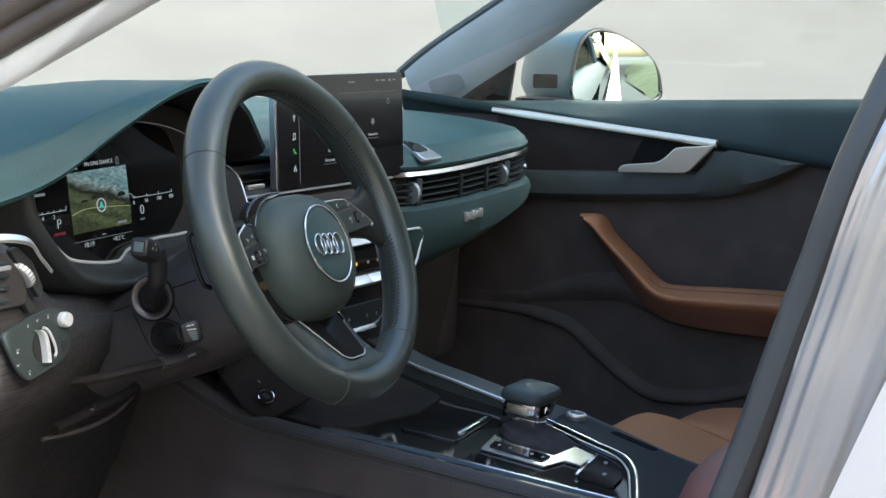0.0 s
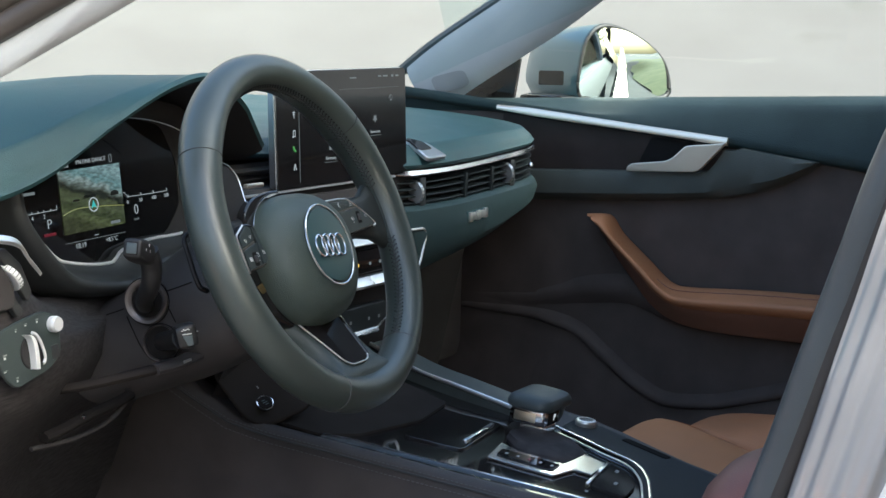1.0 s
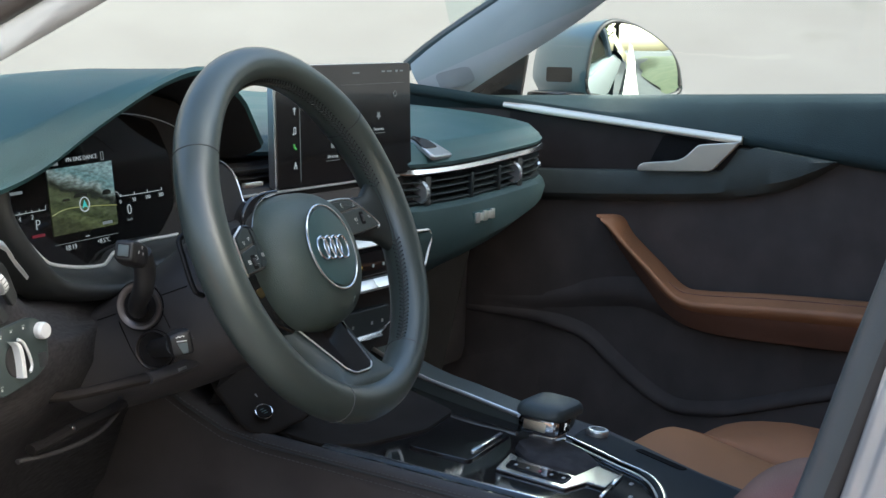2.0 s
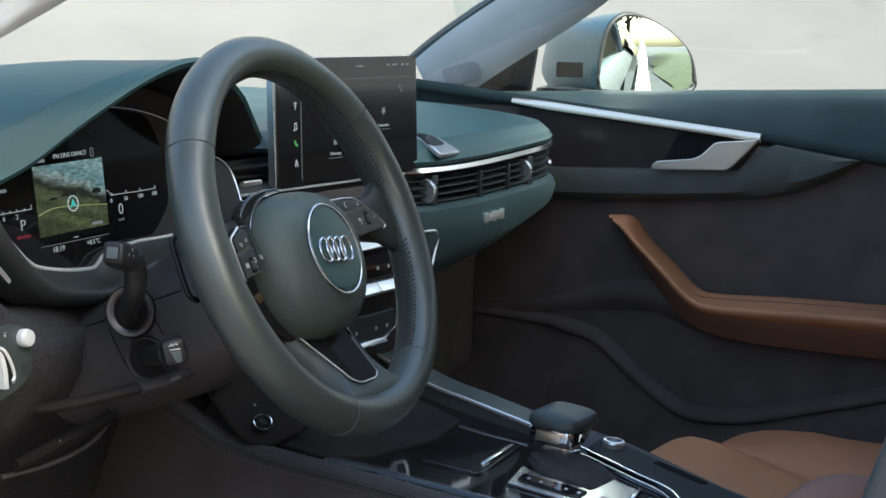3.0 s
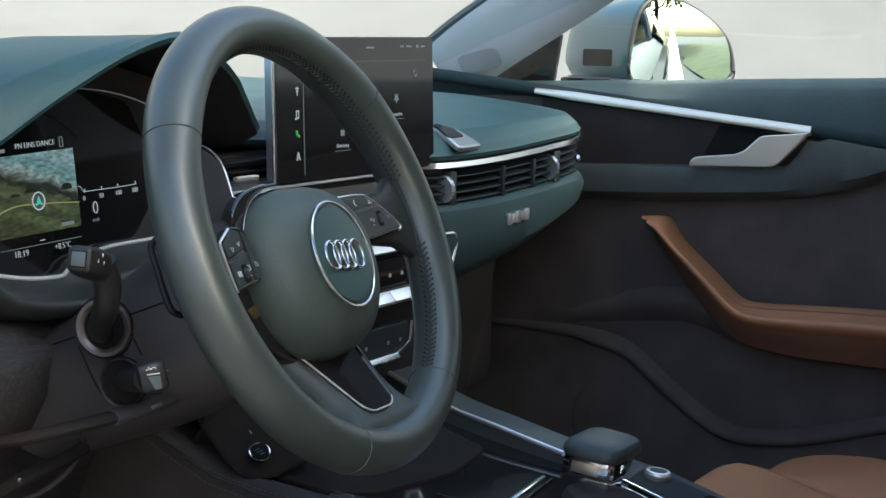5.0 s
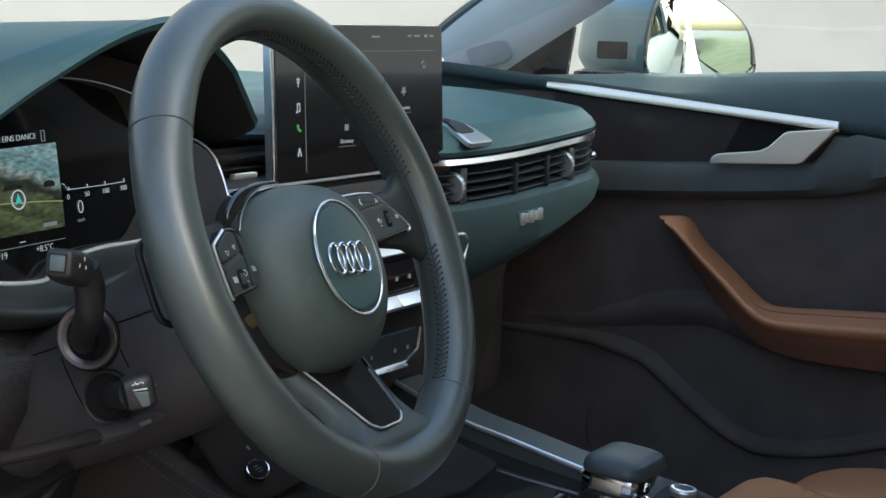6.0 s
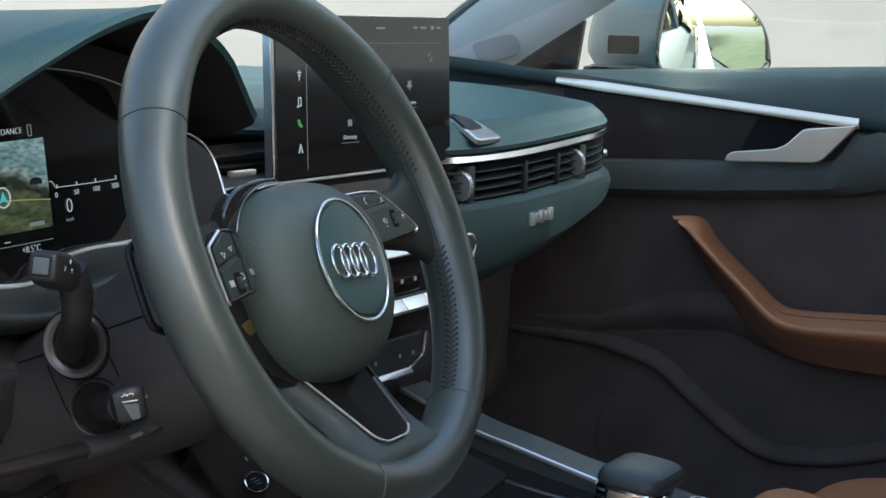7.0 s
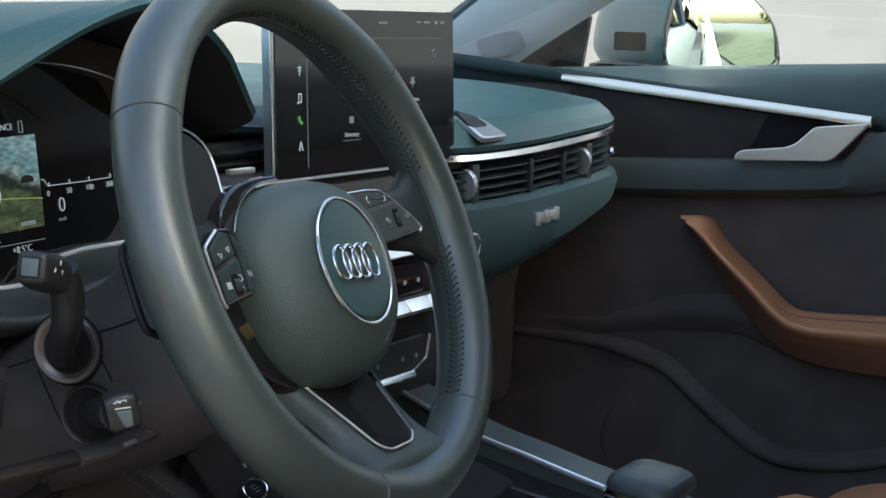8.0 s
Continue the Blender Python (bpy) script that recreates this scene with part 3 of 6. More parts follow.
    part("vent_stud", lathe([(0.0002, 0.003), (0.004, 0.002), (0.005, 0), (0.004, -0.004)], basis((0.545, LIP_Y(0.545) - 0.006, LIP_Z(0.545) - 0.036), (1, 0, 0), (0, 0.2, 1)), 14), CHROME, d, "small bright stud")
    # badge plate: unreadable marking as bars
    bp = part("badge_plate", box((0.060, 0.003, 0.017), basis((0.354, 0.190, 0.783), (1, -0.02, 0.03), (0, 1, 0)), 0.001), SOFT, d)
    for i in range(5):
        part("badge_bar", box((0.009, 0.004, 0.011 if i % 2 else 0.014), basis((0.332 + 0.0112 * i, 0.187, 0.7825 + 0.0006 * i), (1, -0.02, 0.03), (0, 1, 0)), 0.001), BRIGHT, bp, "small chrome bar")
    # low speaker cover beside the screen
    part("corner_cover", slab(round_poly([(0, 0), (0.06, 0), (0.045, 0.03), (0, 0.045)], 0.008), 0.006, basis((0.218, 0.198, 0.868), (1, 0.05, 0), (-0.1, 0.7, 0.5)), 0.002), SILVER, d, "silver corner cover")
    part("corner_insert", slab(round_poly([(0, 0.012), (0.038, 0.012), (0.032, 0.028), (0, 0.04)], 0.006), 0.004, basis((0.218, 0.200, 0.8735), (1, 0.05, 0), (-0.1, 0.7, 0.5)), 0.001), PIANO, d)
    # glove box under the fascia
    part("glove_box", slab(round_poly([(0.16, 0), (0.58, 0), (0.58, 0.30), (0.16, 0.25)], 0.03), 0.06, basis((0, 0.44, 0.44), (1, 0, 0), (0, -0.22, 1)), 0.015), GLOVE, d, "dark glove box lid")
    return d


build_dashboard()


def build_binnacle():
    """The recessed instrument display with its map, scales and readings."""
    c = thing("instrument_cluster", "digital instrument cluster showing a map and speed scale", "instrument cluster", (-0.40, 0.26, 0.80))
    F = basis((-0.41, 0.25, 0.861), (1, 0, 0.035), (0, 0.12, 1))
    low = [(-0.126, 0.045), (-0.1255, 0.0224), (-0.123, 0.0092), (-0.1089, -0.0129), (-0.0877, -0.0373), (-0.0758, -0.0481), (-0.0631, -0.0544), (-0.0273, -0.0622), (0.0057, -0.0653), (0.016, -0.0618), (0.0298, -0.0542), (0.0728, -0.0494), (0.1177, -0.0504), (0.150, -0.050)]
    out = low[1:-1] + [(0.150, -0.02), (0.152, 0.03), (0.13, 0.075), (0.06, 0.092), (-0.04, 0.092), (-0.11, 0.075)]
    part("display_glass", slab(round_poly(out, 0.006), 0.004, F @ pose(0, 0, -0.004), 0.001), SCREEN, c, "black display glass")
    # dark lining between the glass and the hood
    P = [F @ Vector((x, y, 0.0)) for x, y in ((p[0], p[1]) for p in round_poly(out, 0.012))]
    ctr = F @ Vector((0.01, 0.01, 0))
    rows = [[ctr + (p - ctr) * s + Vector((0, dy, 0)) for p in P] for s, dy in ((0.97, -0.0005), (1.02, -0.004), (1.08, -0.012), (1.25, -0.012))]
    part("surround", grid(rows, close_u=True), LINING, c, "dark lining round the display", sharp=80)
    part("backing", box((0.46, 0.02, 0.21), pose(-0.40, 0.31, 0.855), 0.01), LINING, c)
    # moulded bezel below the glass, with its chrome line
    rim = smooth_path([(x, y, 0.010) for x, y in low], 6)
    rows = []
    for i, p in enumerate(rim):
        d = (rim[min(i + 1, len(rim) - 1)] - rim[max(i - 1, 0)]).normalized()
        o = Vector((d.y, -d.x, 0))
        rows.append([F @ (p + o * a + Vector((0, 0, h))) for a, h in ((-0.002, -0.012), (0.0, -0.001), (0.003, 0.002), (0.010, 0.008), (0.015, 0.018), (0.018, 0.027), (0.0215, 0.032), (0.027, 0.031), (0.033, 0.020), (0.036, -0.02))])
    part("bezel", grid(rows), BEZEL, c, "moulded dark grey bezel", sharp=70)
    part("chrome_rim", tube([F @ p for p in rim], 0.0019, 8), PALE, c, "fine chrome rim line")
    part("hood_line", tube(smooth_path([(-0.47, 0.2, 0.955), (-0.416, 0.2, 0.955), (-0.367, 0.2, 0.949), (-0.322, 0.2, 0.936), (-0.29, 0.2, 0.915)], 6), 0.0006, 6), SILVER, c, "fine line inside the hood")
    # map picture: sky, hills and valley
    m = bpy.data.materials.new("map_picture")
    m.use_nodes = True
    nt = m.node_tree
    b = nt.nodes["Principled BSDF"]
    b.inputs["Base Color"].default_value = (0.01, 0.01, 0.01, 1)
    b.inputs["Roughness"].default_value = 0.25
    co = nt.nodes.new("ShaderNodeTexCoord")
    sep = nt.nodes.new("ShaderNodeSeparateXYZ")
    nt.links.new(co.outputs["Object"], sep.inputs[0])
    n1 = nt.nodes.new("ShaderNodeTexNoise")
    n1.inputs["Scale"].default_value, n1.inputs["Detail"].default_value, n1.inputs["Roughness"].default_value = 70, 10, 0.72
    wide = nt.nodes.new("ShaderNodeMapping")
    wide.inputs["Rotation"].default_value = (0, 0.35, 0)
    wide.inputs["Scale"].default_value = (0.55, 0.2, 1.5)
    nt.links.new(co.outputs["Object"], wide.inputs["Vector"])
    nt.links.new(wide.outputs[0], n1.inputs["Vector"])
    add = nt.nodes.new("ShaderNodeMath")
    add.operation = "MULTIPLY_ADD"
    add.inputs[1].default_value = 0.030
    nt.links.new(n1.outputs["Fac"], add.inputs[0])
    nt.links.new(sep.outputs["Z"], add.inputs[2])
    hr = nt.nodes.new("ShaderNodeMapRange")
    lean = nt.nodes.new("ShaderNodeMath")
    lean.operation = "MULTIPLY_ADD"
    lean.inputs[1].default_value = 0.28
    nt.links.new(sep.outputs["X"], lean.inputs[0])
    nt.links.new(add.outputs[0], lean.inputs[2])
    hr.inputs[1].default_value, hr.inputs[2].default_value = 0.735, 0.802
    nt.links.new(lean.outputs[0], hr.inputs[0])
    land = nt.nodes.new("ShaderNodeValToRGB")
    stops = [(0.0, (0.09, 0.10, 0.045, 1)), (0.14, (0.17, 0.20, 0.085, 1)), (0.27, (0.08, 0.10, 0.045, 1)), (0.38, (0.15, 0.18, 0.085, 1)), (0.47, (0.12, 0.14, 0.07, 1)), (0.53, (0.02, 0.025, 0.02, 1)), (0.58, (0.06, 0.07, 0.05, 1)), (0.63, (0.20, 0.24, 0.20, 1)), (0.70, (0.46, 0.56, 0.52, 1)), (0.80, (0.24, 0.42, 0.42, 1)), (1.0, (0.42, 0.60, 0.60, 1))]
    els = land.color_ramp.elements
    for pos, col in stops[1:-1]:
        els.new(pos)
    for k, (pos, col) in enumerate(stops):
        els[k].color = col
    nt.links.new(hr.outputs[0], land.inputs[0])
    rocks = nt.nodes.new("ShaderNodeTexNoise")
    rocks.inputs["Scale"].default_value, rocks.inputs["Detail"].default_value = 240, 7
    nt.links.new(wide.outputs[0], rocks.inputs["Vector"])
    rm = nt.nodes.new("ShaderNodeMapRange")
    rm.inputs[1].default_value, rm.inputs[2].default_value, rm.inputs[3].default_value, rm.inputs[4].default_value = 0.36, 0.64, 0.55, 1.45
    nt.links.new(rocks.outputs["Fac"], rm.inputs[0])
    mul = nt.nodes.new("ShaderNodeMix")
    mul.data_type, mul.blend_type = "RGBA", "MULTIPLY"
    mul.inputs[0].default_value = 1
    nt.links.new(land.outputs[0], mul.inputs[6])
    nt.links.new(rm.outputs[0], mul.inputs[7])
    nt.links.new(mul.outputs[2], b.inputs["Emission Color"])
    b.inputs["Emission Strength"].default_value = 0.085
    mp = part("map_picture", slab([(-0.049, -0.028), (0.049, -0.028), (0.049, 0.0385), (-0.049, 0.0385)], 0.0006, F @ pose(0, 0, 0.0004)), m, c, "lit map picture of a green valley")
    hut = material("map_shadow", (0.012, 0.014, 0.010), 0.4, vary=0.4)
    for x, y, w, h in ((0.036, 0.0075, 0.014, 0.0055), (-0.004, 0.0085, 0.022, 0.0035), (-0.026, 0.0060, 0.012, 0.0026)):
        part("map_hut", slab(round_poly([(-w / 2, -h / 2), (w / 2, -h / 2), (0.42 * w, 0.25 * h), (0, h / 2), (-0.40 * w, 0.30 * h)], 0.001), 0.0002, F @ pose(x, y, 0.0009)), hut, mp, "dark hut on the map")
    route = smooth_path([(-0.049, -0.0075, 0.0014), (-0.026, -0.0028, 0.0014), (0.0116, -0.0045, 0.0014), (0.036, -0.0065, 0.0014), (0.049, -0.0079, 0.0014)], 6)
    part("route_line", tube([F @ p for p in route], 0.0005, 5), glow("route", (0.5, 0.5, 0.14), 0.09), mp)
    part("position_ring", tube([F @ Vector((0.0072 * math.cos(a), -0.0013 + 0.0072 * math.sin(a), 0.0016)) for a in np.linspace(0, 2 * math.pi, 25)[:-1]], 0.0006, 5, True), LIT_WHITE, mp)
    part("position_arrow", slab([(0, 0.0045), (-0.004, -0.004), (0, -0.002), (0.004, -0.004)], 0.0004, F @ pose(0, -0.0013, 0.0016)), LIT_CYAN, mp, "small cyan arrow")
    # readings
    T = lambda s, size, x, y, mat=LIT_WHITE: lettering(s, size, F @ pose(x, y, 0.0008), c, mat)
    T("PN EINS DANCE", 0.0066, 0.0043, 0.0452)
    T("18:19", 0.0078, -0.026, -0.0420)
    T("+8.5°C", 0.0070, 0.024, -0.0418)
    T("P", 0.0150, -0.070, -0.0140)
    T("0", 0.0155, 0.0696, -0.0155)
    T("km/h", 0.0042, 0.069, -0.0255, LIT_DIM)
    for s, x in (("0", 0.0567), ("50", 0.0790), ("100", 0.1018), ("300", 0.1240)):
        T(s, 0.0058, x, -0.0058)
    for s, x in (("4", -0.0941), ("2", -0.0764)):
        T(s, 0.0068, x, -0.0052)
    part("speed_scale", tube([F @ Vector(p) for p in ((0.0504, 0.0054, 0.001), (0.0530, 0.0050, 0.001), (0.0567, 0.0001, 0.001), (0.08, -0.0004, 0.001), (0.1016, -0.0008, 0.001), (0.126, -0.0007, 0.001))], 0.0003, 4), LIT_WHITE, c)
    for x in (0.058, 0.080, 0.1016, 0.1255):
        part("scale_tick", box((0.0007, 0.003, 0.0004), F @ pose(x, 0.0008, 0.001)), LIT_WHITE, c)
    part("rev_scale", tube([F @ Vector(p) for p in ((-0.112, -0.0003, 0.001), (-0.0569, 0.0001, 0.001), (-0.0564, 0.0045, 0.001))], 0.0003, 4), LIT_WHITE, c)
    for x in (-0.103, -0.0941, -0.085, -0.0764, -0.066):
        part("scale_tick", box((0.0006, 0.0024, 0.0004), F @ pose(x, 0.0008, 0.001)), LIT_WHITE, c)
    part("warning_bar", box((0.018, 0.0028, 0.0004), F @ pose(-0.071, -0.0243, 0.001)), LIT_RED, c, "small red bar")
    part("status_bar", box((0.018, 0.0030, 0.0004), F @ pose(-0.0958, 0.0206, 0.001)), LIT_DIM, c)
    part("status_bar", box((0.012, 0.0030, 0.0004), F @ pose(-0.038, 0.0430, 0.001)), LIT_DIM, c)
    for x, y, w, h in ((0.0335, 0.0447, 0.0006, 0.008), (0.0372, 0.0447, 0.0006, 0.008), (0.0354, 0.0487, 0.004, 0.0006), (0.0354, 0.0407, 0.004, 0.0006)):
        part("list_icon", box((w, h, 0.0004), F @ pose(x, y, 0.001)), LIT_DIM, c)
    part("word_bar", box((0.015, 0.0030, 0.0004), F @ pose(0.032, -0.0240, 0.0016)), LIT_DIM, mp)
    part("divider_line", box((0.097, 0.0005, 0.0004), F @ pose(-0.001, -0.0372, 0.001)), LIT_DIM, c)
    part("menu_dots", box((0.006, 0.0006, 0.0004), F @ pose(0, -0.0339, 0.001)), LIT_WHITE, c)
    return c


build_binnacle()


def build_side_vent():
    v = thing("air_vent", "side air vent with silver frame line and chrome wheel", "air vent", (-0.69, 0.14, 0.83))
    pts = smooth_path([(-0.80, 0.118, 0.866), (-0.72, 0.118, 0.865), (-0.672, 0.118, 0.858), (-0.652, 0.120, 0.840), (-0.634, 0.124, 0.826)], 6)
    part("frame_line", ribbon(pts, (0, 0.7, 0.7), 0.0085, (0, -0.7, 0.7), 0.004), BRIGHT, v, "satin chrome line")
    part("frame", slab(round_poly([(-0.12, -0.03), (0.035, -0.03), (0.035, -0.008), (0.012, 0.022), (-0.12, 0.026)], 0.01), 0.01, basis((-0.70, 0.134, 0.826), (1, 0, 0), (0, 0.08, 1)), 0.002), LINING, v)
    for k in range(4):
        part("vent_slat", box((0.10, 0.012, 0.002), pose(-0.745, 0.122, 0.806 + 0.012 * k, 8, 0, 0), 0.0006), VENT, v)
    tilt = basis((-0.668, 0.1275, 0.824), (0.80, 0, 0.60), (-0.60, 0.05, 0.80))
    part("vent_divider", slab(rounded(0.010, 0.070, 0.003), 0.006, tilt @ pose(-0.011, 0, -0.004), 0.0012), BEZEL, v, "slanting grey divider")
    part("vent_cheek", slab(round_poly([(0.004, -0.034), (0.014, -0.030), (0.020, 0.0), (0.014, 0.026), (0.004, 0.030)], 0.004), 0.006, tilt @ pose(0, 0, -0.006), 0.0012), BEZEL, v, "grey vent cheek")
    hub = basis((-0.6635, 0.1330, 0.8245), (0, 1, 0), (-0.60, 0, 0.80))
    wheel = part("vent_wheel", lathe([(0.004, -0.0032), (0.0138, -0.0032), (0.0150, -0.0022), (0.0150, 0.0022), (0.0138, 0.0032), (0.004, 0.0032)], hub, 36), PALE, v, "ribbed bright wheel")
    for j in range(9):
        a = radians(208 + 16 * j)
        part("wheel_rib", box((0.0050, 0.0009, 0.0009), hub @ pose(0.0149 * math.sin(a), 0.0149 * math.cos(a), 0, 0, 90, 0)), PRINT, wheel)
    part("vent_tab", box((0.03, 0.004, 0.004), pose(-0.715, 0.112, 0.838), 0.0012), SILVER, v, "small silver tab")


def build_light_switch():
    s = thing("light_switch", "dark light switch panel with silver rotary knob", "switch panel", (-0.66, 0.12, 0.75))
    F = basis((-0.656, 0.122, 0.754), (1, 0.05, 0.09), (0, 0.10, 1))
    part("plate", slab(round_poly([(-0.048, 0.024), (-0.004, 0.031), (0.032, 0.033), (0.051, 0.023), (0.048, -0.013), (0.028, -0.023), (-0.019, -0.029), (-0.032, -0.016)], 0.008), 0.004, F, 0.0015), PLATE, s)
    part("dial", lathe([(0.0165, 0), (0.0165, 0.0015), (0.0155, 0.002), (0.0005, 0.002)], F @ pose(0.008, 0.0, 0.0035), 36), SATIN_BLACK, s)
    grip = smooth_path_2d([(-0.0045, 0.0185), (0.0005, 0.0130), (0.0020, 0.0), (0.0010, -0.0150)])
    part("grip", slab(grip + [(x + 0.0052, y - 0.001) for x, y in grip[::-1]], 0.008, F @ pose(0, 0, 0.005), 0.0006), PALE, s, "polished silver grip bar")
    part("dial_ring", tube([F @ Vector((x, y, 0.011)) for x, y in smooth_path_2d([(0.0030, 0.0190), (0.0090, 0.0150), (0.0140, 0.0050), (0.0165, -0.0070), (0.0135, -0.0120)])], 0.0015, 8), PALE, s, "bright curved edge")
    part("dimmer_knob", lathe([(0.0075, 0), (0.0078, 0.006), (0.0066, 0.009), (0.0005, 0.0095)], F @ pose(0.040, 0.018, 0.003), 24), PALE, s, "silver dimmer wheel")
    part("button", box((0.010, 0.013, 0.003), F @ pose(0.039, -0.008, 0.004), 0.001), BUTTON, s)
    for x, y, w, h in ((-0.029, 0.004, 0.007, 0.006), (-0.031, -0.009, 0.008, 0.0022), (-0.017, -0.020, 0.005, 0.006), (-0.010, 0.024, 0.004, 0.004), (0.004, 0.026, 0.006, 0.003), (0.020, 0.026, 0.005, 0.005), (0.022, -0.014, 0.006, 0.005)):
        part("icon", box((0.7 * w, 0.25 * h, 0.0006), F @ pose(x, y + 0.25 * h, 0.0042), 0.0002), PRINT, s)
        part("icon", box((0.35 * w, 0.35 * h, 0.0006), F @ pose(x - 0.1 * w, y - 0.2 * h, 0.0042), 0.0002), ICON, s)


def build_knee_fittings():
    k = thing("column_lever", "black steering column adjusting lever", "lever", (-0.468, 0.12, 0.706))
    up = Matrix.Translation((0.042, 0, 0.022))
    # rod coloured near black so that it reads as a shaded slot
    part("lever", tube([up @ p for p in smooth_path([(-0.590, 0.195, 0.668), (-0.575, 0.160, 0.674), (-0.545, 0.122, 0.685), (-0.49, 0.10, 0.693), (-0.42, 0.10, 0.705)], 6)], 0.0085, 12, flat=0.6), TRAY, k)
    part("grip", tube([up @ p for p in smooth_path([(-0.525, 0.108, 0.689), (-0.50, 0.100, 0.692), (-0.470, 0.096, 0.697)], 5)], 0.0100, 12, flat=0.6), SOFT_DARK, k, "satin grip, lighter than the lever")
    # short silver rod paints the highlight on the grip
    part("glint", tube([up @ Vector(p) for p in ((-0.500, 0.0905, 0.6945), (-0.490, 0.0895, 0.6958))], 0.0016, 8), SILVER, k, "glint modelled as a silver rod")
    h = thing("bonnet_lever", "black bonnet release lever in a recess", "lever", (-0.524, 0.17, 0.662))
    # no hollow here: a near-black rod paints the recess's shade
    part("recess", tube(smooth_path([(-0.574, 0.172, 0.650), (-0.544, 0.171, 0.654), (-0.510, 0.171, 0.660), (-0.470, 0.172, 0.664), (-0.439, 0.175, 0.668)], 5), 0.007, 10, flat=0.8), HOLE, h, "dark strip for slot shade")
    part("lip", tube(smooth_path([(-0.587, 0.176, 0.641), (-0.535, 0.170, 0.641), (-0.485, 0.171, 0.646), (-0.452, 0.174, 0.658), (-0.430, 0.184, 0.672)], 6), 0.0032, 12, flat=0.8), LINING, h, "rounded lower lip")
    part("stud", lathe([(0.0030, 0), (0.0026, 0.003), (0.0004, 0.004)], basis((-0.524, 0.166, 0.662), (1, 0, 0), (0, 0.3, 1)), 12), CHROME, h, "small bright stud")


build_side_vent()
build_light_switch()
build_knee_fittings()


# ---- centre screen and stack ----
def build_screen():
    s = thing("centre_screen", "slim free-standing touch screen showing a dark menu", "touch screen", (0.036, 0.22, 0.853))
    F = basis((0.036, 0.215, 0.925), (1, 0, 0), (0, 0.05, 1))
    part("housing", slab(rounded(0.302, 0.143, 0.006), 0.012, F @ pose(0, 0, -0.014), 0.003), SILVER, s, "silver screen housing")
    part("screen_glass", slab(rounded(0.306, 0.142, 0.005), 0.002, F @ pose(0, 0, -0.002), 0.0008), SCREEN, s, "glossy black glass")
    part("edge_trim", tube([F @ Vector((x, y, -0.002)) for x, y in ((-0.1545, 0.07), (-0.1545, -0.07))], 0.0016, 6), CHROME, s, "thin bright edge")
    T = lambda t, size, x, y, mat: lettering(t, size, F @ pose(x, y, 0.0006), s, mat)
    T("Favourites", 0.0058, 0.072, -0.011, LIT_WHITE)
    T("Directory", 0.0058, -0.036, -0.039, LIT_WHITE)
    bars = [(0.02, 0.060, 0.016, 0.0018, LIT_DIM), (0.085, 0.061, 0.008, 0.002, LIT_DIM), (0.10, 0.061, 0.012, 0.002, LIT_DIM), (0.118, 0.061, 0.006, 0.003, LIT_DIM), (0.130, 0.061, 0.008, 0.002, LIT_DIM),
            (0.06, 0.046, 0.15, 0.0003, LIT_DIM), (0.072, -0.016, 0.030, 0.0005, LIT_DIM), (-0.036, -0.044, 0.030, 0.0005, LIT_DIM), (0.072, -0.033, 0.005, 0.007, LIT_DIM), (0.072, -0.049, 0.016, 0.0022, LIT_DIM),
            (-0.036, -0.026, 0.007, 0.006, LIT_DIM), (-0.036, -0.008, 0.014, 0.002, LIT_DIM), (0.018, 0.006, 0.007, 0.004, LIT_DIM), (0.018, -0.011, 0.014, 0.002, LIT_DIM), (-0.106, -0.012, 0.0005, 0.105, LIT_DIM)]
    for x, y, w, h, mat in bars:
        part("menu_mark", box((w, h, 0.0004), F @ pose(x, y, 0.0004)), mat, s)
    part("star_icon", slab([(0.006 * (1 if i % 2 else 0.45) * math.sin(i * math.pi / 5), 0.006 * (1 if i % 2 else 0.45) * math.cos(i * math.pi / 5)) for i in range(10)], 0.0004, F @ pose(0.072, 0.006, 0.0003)), LIT_DIM, s)
    part("dial_icon", tube([F @ Vector((0.113 + 0.0035 * math.cos(a), 0.032 + 0.0035 * math.sin(a), 0.0004)) for a in np.linspace(0, 2 * math.pi, 17)[:-1]], 0.0004, 4, True), LIT_DIM, s)
    # side icons: aerial, note, handset, arrow
    def icon(name, x0, y0, rects, mat=LIT_WHITE):
        part(name, merge(*[box((w, h, 0.0004), F @ pose(x0 + x, y0 + y, 0.0004)) for x, y, w, h in rects]), mat, s)
    icon("aerial_icon", -0.117, 0.0185, ((0, 0, 0.0010, 0.009), (0, 0.0025, 0.0065, 0.0009), (0, 0, 0.0045, 0.0009)))
    icon("note_icon", -0.117, -0.005, ((-0.002, 0, 0.0008, 0.007), (0.002, 0.0008, 0.0008, 0.007), (0, 0.004, 0.0048, 0.0013), (-0.003, -0.0036, 0.0024, 0.0016), (0.001, -0.0028, 0.0024, 0.0016)))
    part("handset_icon", tube([F @ Vector(p) for p in ((-0.1195, -0.020, 0.0006), (-0.1187, -0.0235, 0.0006), (-0.1150, -0.0262, 0.0006))], 0.0011, 6), LIT_GREEN, s, "green handset symbol")
    part("arrow_icon", tube([F @ Vector(p) for p in ((-0.1195, -0.049, 0.0006), (-0.117, -0.0415, 0.0006), (-0.1145, -0.049, 0.0006))], 0.0006, 6), LIT_WHITE, s)


